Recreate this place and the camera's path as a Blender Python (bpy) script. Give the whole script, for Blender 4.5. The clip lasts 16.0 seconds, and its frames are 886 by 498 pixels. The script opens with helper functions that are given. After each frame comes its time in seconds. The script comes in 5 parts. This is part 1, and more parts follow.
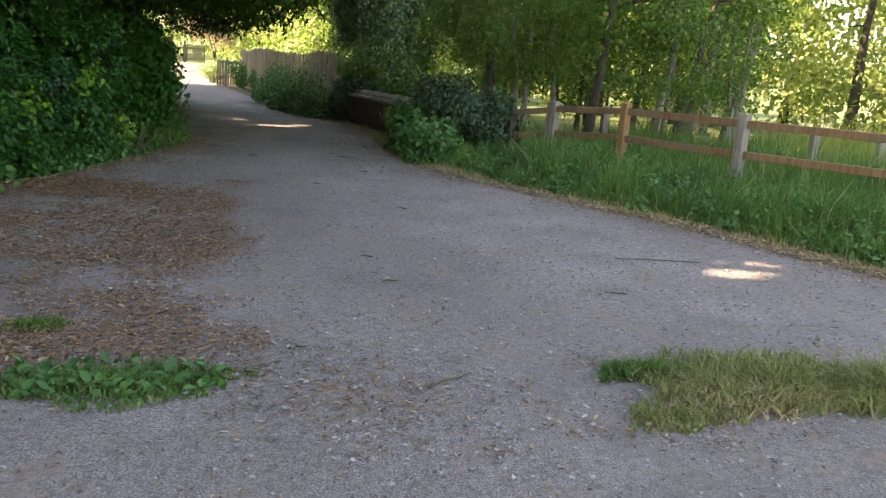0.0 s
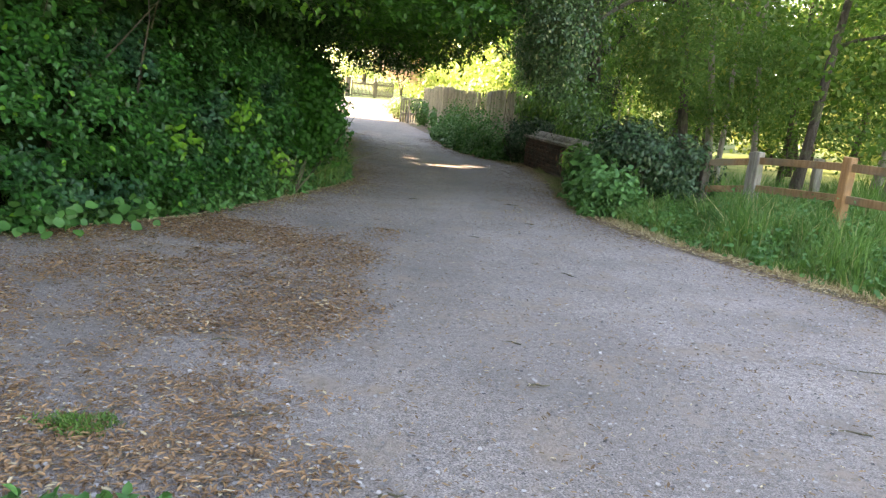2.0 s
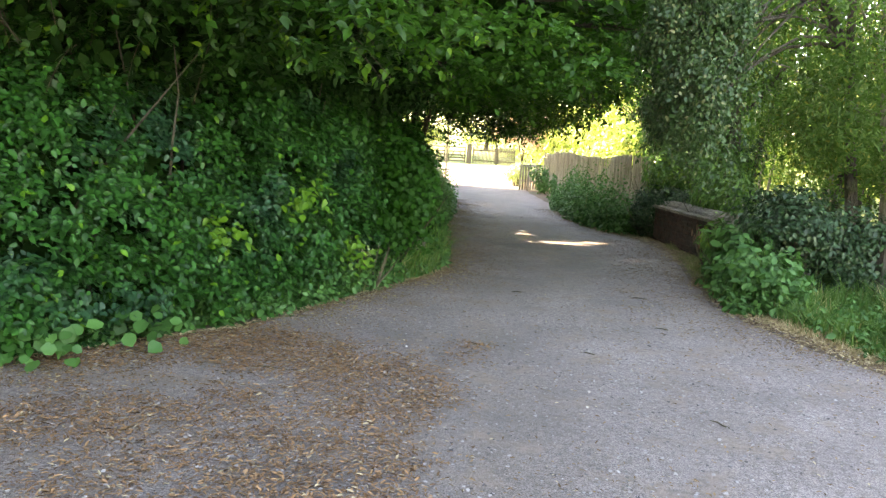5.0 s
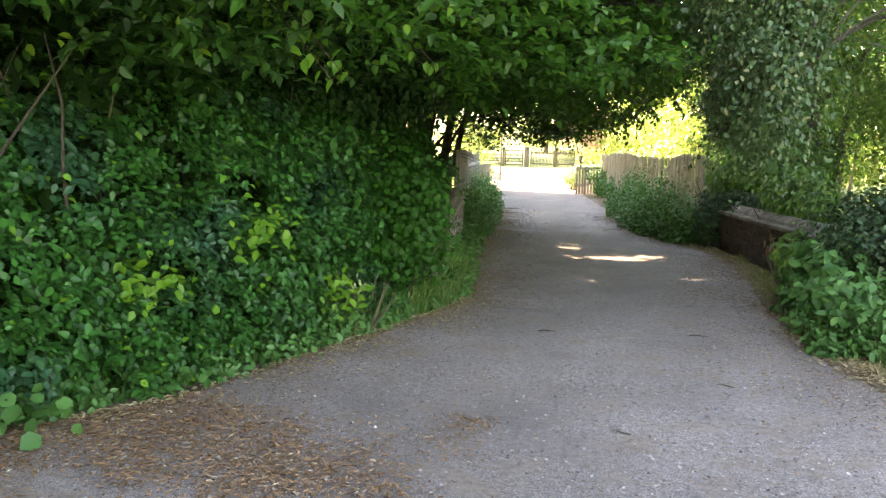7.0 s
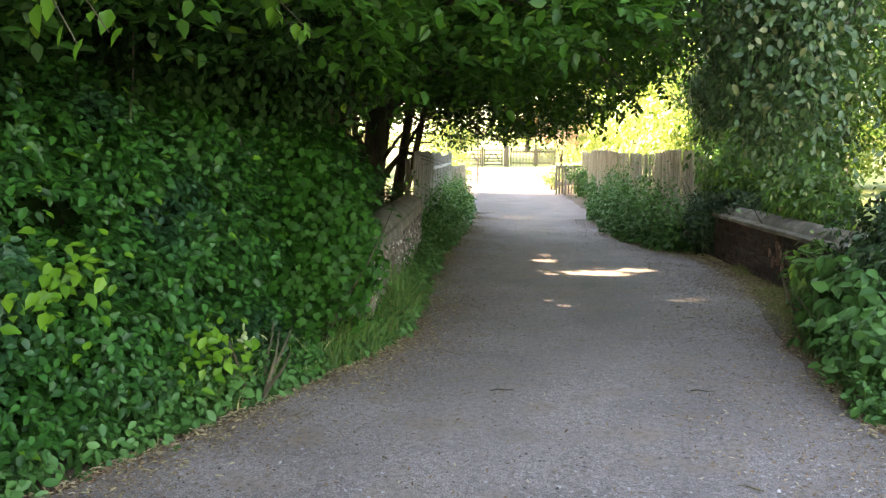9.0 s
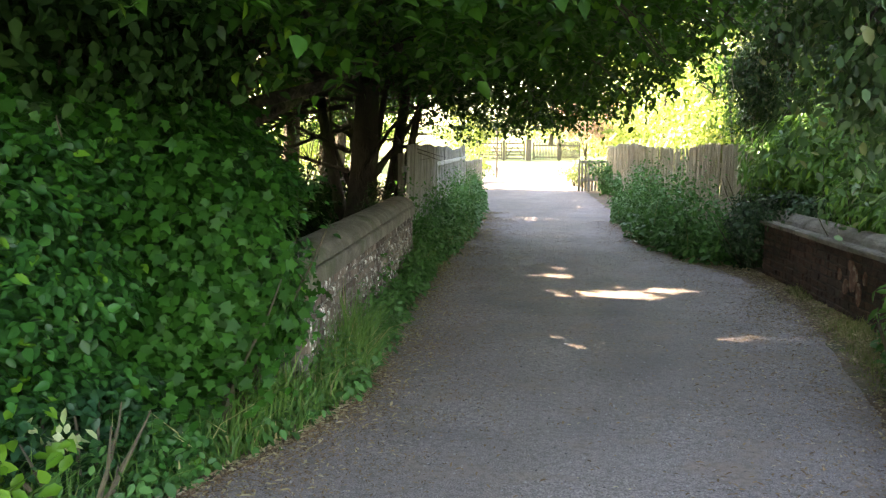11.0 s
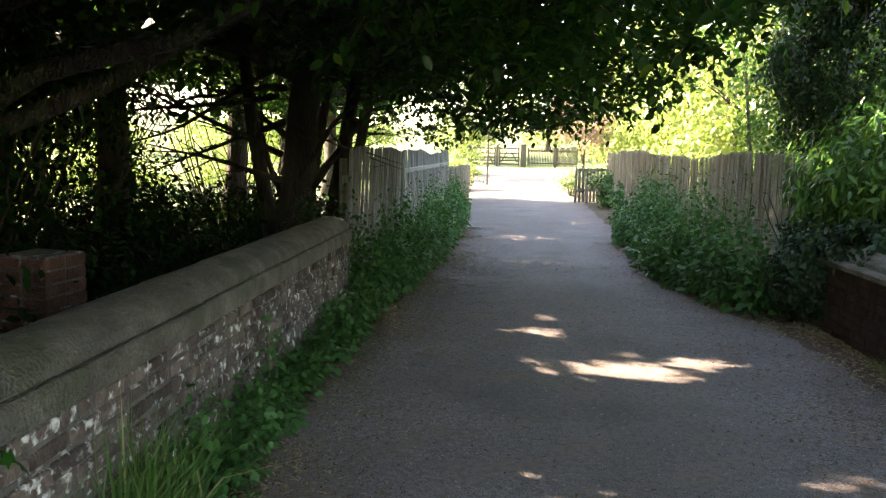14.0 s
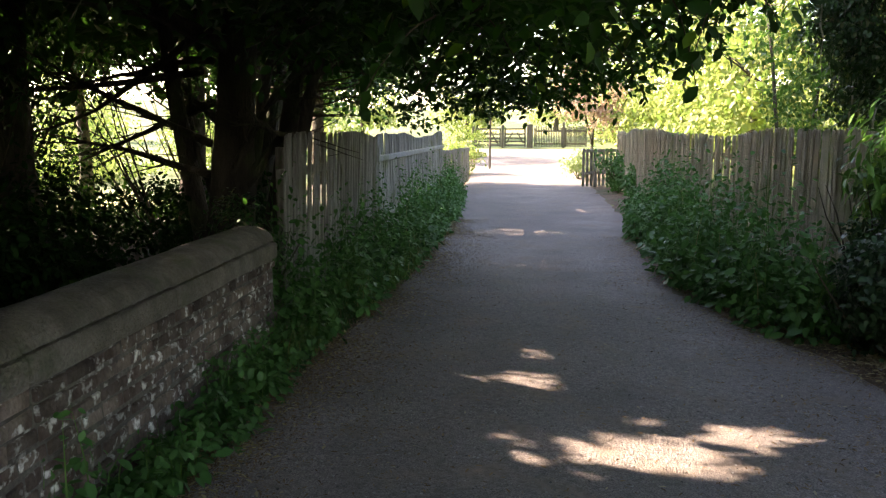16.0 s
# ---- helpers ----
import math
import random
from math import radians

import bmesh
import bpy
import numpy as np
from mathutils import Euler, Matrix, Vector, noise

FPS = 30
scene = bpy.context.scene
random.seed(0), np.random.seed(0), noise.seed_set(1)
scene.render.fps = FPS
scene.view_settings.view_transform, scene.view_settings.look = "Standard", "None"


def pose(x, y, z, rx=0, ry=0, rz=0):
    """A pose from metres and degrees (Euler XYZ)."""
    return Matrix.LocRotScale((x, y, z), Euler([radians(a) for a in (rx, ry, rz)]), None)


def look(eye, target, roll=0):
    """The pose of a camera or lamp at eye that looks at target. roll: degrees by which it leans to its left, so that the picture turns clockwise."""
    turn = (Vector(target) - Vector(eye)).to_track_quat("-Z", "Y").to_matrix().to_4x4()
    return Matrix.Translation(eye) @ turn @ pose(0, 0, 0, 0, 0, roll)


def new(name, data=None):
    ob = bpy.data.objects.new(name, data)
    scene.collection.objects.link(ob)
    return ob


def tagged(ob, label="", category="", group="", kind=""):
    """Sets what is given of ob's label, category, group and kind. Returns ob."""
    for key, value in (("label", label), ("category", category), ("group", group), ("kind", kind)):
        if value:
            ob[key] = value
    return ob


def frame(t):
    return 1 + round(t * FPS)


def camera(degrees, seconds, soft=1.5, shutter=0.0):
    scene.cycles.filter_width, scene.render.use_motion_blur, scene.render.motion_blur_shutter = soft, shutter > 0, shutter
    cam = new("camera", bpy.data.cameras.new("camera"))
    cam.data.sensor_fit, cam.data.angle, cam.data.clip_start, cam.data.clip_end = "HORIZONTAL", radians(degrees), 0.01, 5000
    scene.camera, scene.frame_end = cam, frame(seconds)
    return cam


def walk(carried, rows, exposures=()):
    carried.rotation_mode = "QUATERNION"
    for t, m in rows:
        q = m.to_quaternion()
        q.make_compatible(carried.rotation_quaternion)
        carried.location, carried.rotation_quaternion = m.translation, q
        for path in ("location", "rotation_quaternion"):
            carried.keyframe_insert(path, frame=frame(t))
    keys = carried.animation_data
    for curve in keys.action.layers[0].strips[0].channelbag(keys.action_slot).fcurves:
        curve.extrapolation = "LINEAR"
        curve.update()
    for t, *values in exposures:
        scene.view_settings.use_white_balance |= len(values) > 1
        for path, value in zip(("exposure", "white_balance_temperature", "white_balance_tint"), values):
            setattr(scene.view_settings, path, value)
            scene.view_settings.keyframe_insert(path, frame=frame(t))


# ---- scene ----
cam = camera(58.2, 16.0, 1.3)
PATH = [
    (0, (0.077, 1.306, 1.366), (0.541, 3.201, 0.928), 4.1),
    (0.5, (0.096, 1.532, 1.381), (0.407, 3.463, 0.962), 5.1),
    (1, (0.214, 1.799, 1.358), (0.347, 3.759, 0.982), 3.3),
    (1.5, (0.345, 2.071, 1.386), (0.376, 4.036, 1.018), 3.7),
    (2, (0.36, 2.462, 1.386), (0.387, 4.425, 1.006), 5.3),
    (2.5, (0.399, 2.697, 1.442), (0.45, 4.664, 1.085), 5.1),
    (3, (0.448, 2.994, 1.462), (0.346, 4.97, 1.172), 5.4),
    (3.5, (0.468, 3.332, 1.477), (0.221, 5.302, 1.229), 5.0),
    (5.8, (0.57, 4.852, 1.503), (0.237, 6.809, 1.257), 2.6),
    (6, (0.583, 5.038, 1.49), (0.225, 6.991, 1.255), 2.3),
    (6.5, (0.651, 5.441, 1.527), (0.233, 7.381, 1.277), 1.3),
    (7, (0.779, 5.844, 1.58), (0.314, 7.774, 1.336), 1.4),
    (7.5, (0.819, 6.301, 1.575), (0.399, 8.241, 1.334), 1.9),
    (8, (0.842, 6.734, 1.559), (0.42, 8.676, 1.333), 2.3),
    (8.5, (0.817, 7.196, 1.567), (0.367, 9.131, 1.339), 1.6),
    (9, (0.812, 7.688, 1.594), (0.38, 9.626, 1.353), -0.1),
    (9.2, (0.832, 7.901, 1.593), (0.402, 9.839, 1.351), -0.6),
    (11.3, (0.749, 9.89, 1.596), (0.249, 11.808, 1.332), 0.3),
    (11.5, (0.716, 10.054, 1.586), (0.215, 11.971, 1.314), 0.6),
    (12, (0.696, 10.541, 1.612), (0.144, 12.442, 1.328), 0.9),
    (12.5, (0.659, 11.045, 1.613), (0.138, 12.954, 1.326), 0.9),
    (13, (0.657, 11.483, 1.613), (0.135, 13.392, 1.325), 0.7),
    (13.5, (0.602, 11.966, 1.611), (0.089, 13.881, 1.347), 1.2),
    (14, (0.563, 12.424, 1.6), (0.079, 14.349, 1.352), 1.1),
    (14.5, (0.529, 12.931, 1.612), (0.026, 14.85, 1.356), 0.4),
    (15, (0.464, 13.426, 1.611), (-0.001, 15.352, 1.336), 0.3),
    (15.5, (0.513, 13.889, 1.627), (0.008, 15.803, 1.343), -0.1),
    (16, (0.5, 14.372, 1.618), (-0.011, 16.284, 1.325), -0.1),
]
walk(cam, [(t, look(eye, target, roll)) for t, eye, target, roll in PATH],
     [(0, 2.85, 9500, 20), (0.5, 3.3, 9500, 20), (1, 3.78, 9500, 20), (2, 3.7, 9600, 20), (3, 3.65, 9700, 20), (3.5, 3.95, 9900, 20), (7, 4.05, 10000, 22), (9, 4.05, 9700, 22), (12, 4.0, 8900, 22), (13, 3.7, 8500, 22), (14, 3.4, 8300, 22), (15, 3.05, 8200, 24), (16, 2.95, 8200, 26)])

# ---- world, sun, exposure ----
SUN_DIR = Vector((-0.86, 0.14, 0.47)).normalized()      # from the ground towards the sun
world = bpy.data.worlds.new("world")
scene.world = world
world.use_nodes = True
wn = world.node_tree.nodes
sky = wn.new("ShaderNodeTexSky")
sky.sky_type, sky.sun_disc = "NISHITA", False
sky.sun_elevation = math.asin(SUN_DIR.z)
sky.sun_rotation = math.atan2(SUN_DIR.x, SUN_DIR.y)
wn["Background"].inputs["Strength"].default_value = 0.15
world.node_tree.links.new(sky.outputs[0], wn["Background"].inputs["Color"])
sun = new("sun", bpy.data.lights.new("sun", "SUN"))
sun.data.energy, sun.data.angle, sun.data.color = 5.0, radians(0.5), (1.0, 0.93, 0.80)
sun.matrix_world = look(SUN_DIR * 60, (0, 0, 0))

rng = np.random.default_rng(7)

# ---- materials ----


def material(name):
    m = bpy.data.materials.new(name)
    m.use_nodes = True
    nt = m.node_tree
    return m, nt, nt.nodes, nt.links, nt.nodes["Principled BSDF"]


def mixed(nt, fac, a, b):
    n = nt.nodes.new("ShaderNodeMix")
    n.data_type = "RGBA"
    for sock, v in ((n.inputs[0], fac), (n.inputs[6], a), (n.inputs[7], b)):
        if isinstance(v, bpy.types.NodeSocket):
            nt.links.new(v, sock)
        elif isinstance(v, (int, float)):
            sock.default_value = v
        else:
            sock.default_value = (*v, 1)
    return n.outputs[2]


def noise_fac(nt, scale, lo=0.35, hi=0.65, detail=4, stretch=(1, 1, 1), rough=0.55):
    tc = nt.nodes.new("ShaderNodeNewGeometry")
    mp = nt.nodes.new("ShaderNodeMapping")
    mp.inputs["Scale"].default_value = stretch
    nz = nt.nodes.new("ShaderNodeTexNoise")
    nz.inputs["Scale"].default_value, nz.inputs["Detail"].default_value = scale, detail
    nz.inputs["Roughness"].default_value = rough
    mr = nt.nodes.new("ShaderNodeMapRange")
    mr.inputs[1].default_value, mr.inputs[2].default_value = lo, hi
    nt.links.new(tc.outputs["Position"], mp.inputs[0])
    nt.links.new(mp.outputs[0], nz.inputs["Vector"])
    nt.links.new(nz.outputs["Fac"], mr.inputs[0])
    return mr.outputs[0]


def bumped(nt, bsdf, height, strength, distance=0.01):
    b = nt.nodes.new("ShaderNodeBump")
    b.inputs["Strength"].default_value, b.inputs["Distance"].default_value = strength, distance
    nt.links.new(height, b.inputs["Height"])
    nt.links.new(b.outputs[0], bsdf.inputs["Normal"])


def surface(name, dark, light, scale=6, grain=60, rough=0.85, bump=0.4, third=None, third_scale=2.0, stretch=(1, 1, 1), dist=0.01, third_lo=0.52, per_piece=0.0):
    """A plain weathered surface: two tones at two scales, a third tone in stains, grain relief."""
    m, nt, nodes, links, bsdf = material(name)
    a = noise_fac(nt, scale, stretch=stretch)
    g = noise_fac(nt, grain, 0.3, 0.7, stretch=stretch)
    col = mixed(nt, a, dark, light)
    col = mixed(nt, g, col, mixed(nt, 0.45, col, tuple(c * 0.35 for c in dark)))
    if third:
        col = mixed(nt, noise_fac(nt, third_scale, third_lo, third_lo + 0.12), col, third)
    if per_piece:
        oi = nodes.new("ShaderNodeObjectInfo")
        hsv = nodes.new("ShaderNodeHueSaturation")
        mr = nodes.new("ShaderNodeMapRange")
        mr.inputs[3].default_value, mr.inputs[4].default_value = 1 - per_piece, 1 + per_piece
        links.new(oi.outputs["Random"], mr.inputs[0])
        links.new(mr.outputs[0], hsv.inputs["Value"])
        links.new(col, hsv.inputs["Color"])
        col = hsv.outputs[0]
    links.new(col, bsdf.inputs["Base Color"])
    bsdf.inputs["Roughness"].default_value = rough
    bumped(nt, bsdf, g, bump, dist)
    return m


def leaf_material(name, dark, light, rough=0.5, translucent=0.35, odd=None, odd_from=0.93, patch=None, patch_scale=0.6, gloss=0.32):
    """Foliage: tone by leaf, patches of another tone, light coming through."""
    m, nt, nodes, links, bsdf = material(name)
    geo = nodes.new("ShaderNodeNewGeometry")
    col = mixed(nt, geo.outputs["Random Per Island"], dark, light)
    if patch:
        col = mixed(nt, noise_fac(nt, patch_scale, 0.55, 0.68, 2), col, patch)
    if odd:
        st = nodes.new("ShaderNodeMath")
        st.operation = "GREATER_THAN"
        st.inputs[1].default_value = odd_from
        links.new(geo.outputs["Random Per Island"], st.inputs[0])
        col = mixed(nt, st.outputs[0], col, odd)
    links.new(col, bsdf.inputs["Base Color"])
    bsdf.inputs["Roughness"].default_value = rough
    bsdf.inputs["Specular IOR Level"].default_value = gloss
    tr = nodes.new("ShaderNodeBsdfTranslucent")
    warm = mixed(nt, 0.45, col, (0.09, 0.29, 0.03))
    links.new(warm, tr.inputs["Color"])
    mx = nodes.new("ShaderNodeMixShader")
    mx.inputs[0].default_value = translucent
    links.new(bsdf.outputs[0], mx.inputs[1])
    links.new(tr.outputs[0], mx.inputs[2])
    links.new(mx.outputs[0], nodes["Material Output"].inputs["Surface"])
    return m


def asphalt_material():
    m, nt, nodes, links, bsdf = material("worn_asphalt")
    base = mixed(nt, noise_fac(nt, 1.1, 0.35, 0.65), (0.284, 0.245, 0.231), (0.388, 0.338, 0.320))
    base = mixed(nt, noise_fac(nt, 0.45, 0.42, 0.62, 4, (1, 0.4, 1)), base, (0.262, 0.226, 0.204))
    grit = noise_fac(nt, 120, 0.36, 0.60, 3)
    base = mixed(nt, grit, mixed(nt, 0.85, base, (0.070, 0.064, 0.066)), base)
    vo = nodes.new("ShaderNodeTexVoronoi")
    vo.inputs["Scale"].default_value = 30
    tc = nodes.new("ShaderNodeTexCoord")
    links.new(tc.outputs["Object"], vo.inputs["Vector"])
    mr = nodes.new("ShaderNodeMapRange")
    mr.inputs[1].default_value, mr.inputs[2].default_value = 0.16, 0.08
    links.new(vo.outputs["Distance"], mr.inputs[0])
    chip = nodes.new("ShaderNodeMath")
    chip.operation = "MULTIPLY"
    links.new(mr.outputs[0], chip.inputs[0])
    links.new(noise_fac(nt, 9, 0.58, 0.66, 2), chip.inputs[1])
    base = mixed(nt, chip.outputs[0], base, (0.50, 0.48, 0.47))
    base = mixed(nt, noise_fac(nt, 2.6, 0.52, 0.68, 6), base, (0.235, 0.188, 0.156))
    base = mixed(nt, noise_fac(nt, 0.9, 0.54, 0.70, 5), base, mixed(nt, 0.55, base, (0.12, 0.112, 0.108)))
    base = mixed(nt, noise_fac(nt, 24, 0.46, 0.64, 5), base, mixed(nt, 0.5, base, (0.10, 0.088, 0.082)))
    links.new(base, bsdf.inputs["Base Color"])
    bsdf.inputs["Roughness"].default_value = 0.88
    bumped(nt, bsdf, noise_fac(nt, 85, 0.3, 0.7, 4), 0.8, 0.008)
    return m


ASPHALT = asphalt_material()
EARTH = surface("litter_earth", (0.10, 0.066, 0.042), (0.20, 0.145, 0.095), 2.5, 40, 0.95, 0.8, (0.06, 0.075, 0.03), 0.8)
MEADOW = surface("meadow_ground", (0.055, 0.095, 0.022), (0.14, 0.19, 0.05), 0.6, 14, 0.95, 0.8, (0.26, 0.26, 0.09), 0.12)
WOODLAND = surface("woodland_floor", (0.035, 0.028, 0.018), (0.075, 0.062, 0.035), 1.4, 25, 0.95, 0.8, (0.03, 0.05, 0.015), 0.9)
BARK = surface("dark_bark", (0.045, 0.036, 0.028), (0.10, 0.085, 0.065), 5, 40, 0.95, 1.0, (0.07, 0.085, 0.04), 2.5, (1, 1, 0.25), 0.03)
PALE_BARK = surface("grey_bark", (0.15, 0.14, 0.12), (0.30, 0.28, 0.24), 5, 30, 0.9, 0.9, (0.10, 0.12, 0.06), 2.5, (1, 1, 0.3), 0.02)
TWIG = surface("twig_bark", (0.05, 0.045, 0.03), (0.10, 0.09, 0.05), 8, 50, 0.9, 0.3)
NEW_WOOD = surface("orange_brown_timber", (0.26, 0.135, 0.055), (0.40, 0.22, 0.10), 4, 50, 0.8, 0.4, (0.18, 0.11, 0.06), 1.6, (6, 6, 1))
RAIL_WOOD = surface("weathered_rail_timber", (0.185, 0.105, 0.050), (0.30, 0.185, 0.095), 4, 50, 0.85, 0.5, (0.15, 0.12, 0.08), 1.6, (6, 6, 1))
OLD_WOOD = surface("silvered_timber", (0.20, 0.185, 0.16), (0.36, 0.34, 0.30), 4, 45, 0.9, 0.6, (0.12, 0.14, 0.08), 2.2, (6, 6, 0.6))
PALING_GREY = surface("grey_paling", (0.265, 0.265, 0.25), (0.44, 0.44, 0.41), 5, 60, 0.9, 0.6, (0.20, 0.22, 0.15), 2.0, (8, 8, 0.5), 0.006, 0.55, 0.22)
PALING_TAN = surface("tan_paling", (0.28, 0.25, 0.175), (0.45, 0.405, 0.295), 5, 60, 0.9, 0.6, (0.20, 0.21, 0.12), 2.0, (8, 8, 0.5), 0.006, 0.55, 0.22)
STONE = surface("lichened_stone", (0.085, 0.055, 0.044), (0.25, 0.20, 0.165), 6, 55, 0.95, 0.9, (0.68, 0.67, 0.63), 16, (1, 1, 0.7), 0.008, 0.555, 0.5)
RED_STONE = surface("soot_red_brick", (0.13, 0.062, 0.042), (0.24, 0.115, 0.075), 9, 70, 0.95, 0.9, (0.34, 0.31, 0.28), 7, (1, 1, 1), 0.015, 0.6, 0.3)
MORTAR = surface("old_lime_mortar", (0.09, 0.08, 0.068), (0.20, 0.185, 0.16), 8, 60, 0.95, 0.9, (0.45, 0.44, 0.41), 12, (1, 1, 1), 0.008, 0.57)
# grey timber darkened to stand in for shade on the gate fronts
GATE_WOOD = surface("shade_darkened_gate_timber", (0.085, 0.072, 0.055), (0.16, 0.14, 0.11), 4, 45, 0.9, 0.6, (0.07, 0.08, 0.045), 2.2, (6, 6, 0.6))
COPING = surface("weathered_coping", (0.17, 0.155, 0.125), (0.31, 0.29, 0.24), 5, 60, 0.95, 1.0, (0.13, 0.14, 0.09), 3, (1, 1, 1), 0.02, 0.55, 0.14)
DARK_BRICK = surface("dark_red_brick", (0.040, 0.022, 0.016), (0.085, 0.045, 0.030), 7, 60, 0.92, 0.8, (0.05, 0.05, 0.035), 2.4, (1, 1, 1), 0.012, 0.55, 0.25)
DARK_MORTAR = surface("dark_mortar", (0.028, 0.020, 0.016), (0.060, 0.044, 0.034), 8, 60, 0.95, 0.8)
FLAKED = surface("flaked_brick_face", (0.12, 0.060, 0.038), (0.24, 0.13, 0.085), 14, 60, 0.95, 0.8, (0.26, 0.20, 0.15), 12)
HEDGE_LEAF = leaf_material("hedge_leaf", (0.005, 0.042, 0.010), (0.020, 0.125, 0.022), 0.42, 0.22, (0.07, 0.20, 0.02), 0.975, (0.014, 0.066, 0.034), 1.4, 0.26)
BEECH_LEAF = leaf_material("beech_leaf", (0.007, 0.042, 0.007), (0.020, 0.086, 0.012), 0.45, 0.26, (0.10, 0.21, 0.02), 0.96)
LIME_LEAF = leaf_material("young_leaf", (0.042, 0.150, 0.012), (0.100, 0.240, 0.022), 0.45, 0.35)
# lighter copy of the beech leaf for the lit side of the crown
LIT_BEECH_LEAF = leaf_material("lit_beech_leaf", (0.012, 0.062, 0.008), (0.038, 0.148, 0.020), 0.45, 0.48, (0.10, 0.22, 0.02), 0.96)
MAPLE_LEAF = leaf_material("maple_leaf", (0.005, 0.044, 0.006), (0.016, 0.088, 0.012), 0.5, 0.20, gloss=0.12)
IVY_LEAF = leaf_material("ivy_leaf", (0.008, 0.034, 0.014), (0.026, 0.078, 0.030), 0.40, 0.12, (0.07, 0.11, 0.05), 0.94, gloss=0.34)
DARK_LEAF = leaf_material("grey_green_leaf", (0.014, 0.044, 0.016), (0.060, 0.118, 0.044), 0.36, 0.20, (0.14, 0.16, 0.07), 0.92, gloss=0.30)
# brighter beech leaf; light coming through the sprays is in its colour
SPRAY_LEAF = leaf_material("backlit_beech_leaf", (0.050, 0.170, 0.016), (0.110, 0.285, 0.035), 0.42, 0.50)
LAUREL_LEAF = leaf_material("laurel_leaf", (0.034, 0.118, 0.024), (0.105, 0.250, 0.048), 0.38, 0.25, (0.16, 0.30, 0.04), 0.90, gloss=0.45)
STRAW = leaf_material("dry_straw", (0.26, 0.20, 0.10), (0.50, 0.41, 0.25), 0.85, 0.1)
TENDRIL = surface("dry_tendril", (0.30, 0.29, 0.20), (0.48, 0.46, 0.34), 8, 50, 0.9, 0.3)
DARK_BOARD = surface("dark_weathered_board", (0.055, 0.048, 0.038), (0.12, 0.105, 0.085), 4, 45, 0.92, 0.6, (0.05, 0.07, 0.035), 2.2, (6, 6, 0.6), 0.008, 0.53, 0.25)
NETTLE_LEAF = leaf_material("nettle_leaf", (0.022, 0.096, 0.024), (0.066, 0.198, 0.054), 0.5, 0.28)
# pale yellow leaf: full sun on far trees and shrubs put into colour
SUNNY_LEAF = leaf_material("sunlit_leaf", (0.18, 0.23, 0.065), (0.40, 0.44, 0.16), 0.5, 0.45, (0.48, 0.46, 0.16), 0.88)
MID_LEAF = leaf_material("copse_leaf", (0.034, 0.088, 0.018), (0.110, 0.190, 0.044), 0.5, 0.45, (0.22, 0.24, 0.05), 0.93)
COPPER_LEAF = leaf_material("copper_leaf", (0.40, 0.22, 0.18), (0.60, 0.43, 0.36), 0.5, 0.35)
CREAM_LEAF = leaf_material("variegated_and_sunlit_leaf", (0.26, 0.34, 0.14), (0.42, 0.48, 0.26), 0.5, 0.3)
GRASS = leaf_material("grass_blade", (0.036, 0.112, 0.022), (0.125, 0.245, 0.060), 0.5, 0.30, (0.34, 0.31, 0.14), 0.93, (0.030, 0.090, 0.026), 1.2)
# near-black leaf standing in for deep shade under the trees
SHADE_LEAF = leaf_material("shade_dark_leaf", (0.005, 0.020, 0.005), (0.014, 0.044, 0.010), 0.65, 0.06, gloss=0.06)
DRY_GRASS = leaf_material("dry_grass_blade", (0.11, 0.145, 0.04), (0.34, 0.31, 0.15), 0.7, 0.3)
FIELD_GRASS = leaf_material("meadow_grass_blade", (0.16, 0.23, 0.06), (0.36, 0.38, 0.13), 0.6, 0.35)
LITTER = leaf_material("dry_leaf_litter", (0.085, 0.048, 0.028), (0.31, 0.200, 0.115), 0.9, 0.05, (0.45, 0.37, 0.25), 0.93)
RUST_LITTER = leaf_material("rust_brown_litter", (0.090, 0.048, 0.026), (0.370, 0.215, 0.115), 0.9, 0.05, (0.42, 0.34, 0.22), 0.95)
GRIT = leaf_material("stone_chips", (0.06, 0.058, 0.060), (0.36, 0.345, 0.34), 0.9, 0.0)

# ---- builders ----


def linked(name, mesh, mat, parent=None, label="", smooth=False):
    if mat:
        mesh.materials.append(mat)
    if smooth:
        mesh.polygons.foreach_set("use_smooth", [True] * len(mesh.polygons))
    ob = new(name, mesh)
    if parent:
        ob.parent = parent
    if label:
        ob["label"] = label
    return ob


def part(name, bm, mat, parent=None, label="", smooth=False):
    mesh = bpy.data.meshes.new(name)
    bm.to_mesh(mesh)
    bm.free()
    return linked(name, mesh, mat, parent, label, smooth)


def thing(name, place, label, category, group="", kind=""):
    ob = new(name)
    ob.location = place
    bpy.context.view_layer.update()
    return tagged(ob, label, category, group, kind)


def box_bm(sx, sy, sz, bevel=0.008, at=(0, 0, 0), bm=None, rough=0.0):
    """A bevelled box standing on z = 0 at the given place."""
    bm = bm or bmesh.new()
    made = bmesh.ops.create_cube(bm, size=1.0)["verts"]
    for v in made:
        v.co = Vector((v.co.x * sx + at[0], v.co.y * sy + at[1], (v.co.z + 0.5) * sz + at[2]))
        if rough:
            v.co += Vector([random.uniform(-rough, rough) for _ in range(3)])
    if bevel:
        edges = {e for v in made for e in v.link_edges}
        bmesh.ops.bevel(bm, geom=list(edges), offset=bevel, segments=1, affect="EDGES")
    return bm


def polymesh(name, verts, faces):
    mesh = bpy.data.meshes.new(name)
    mesh.from_pydata(verts, [], faces)
    mesh.update()
    return mesh


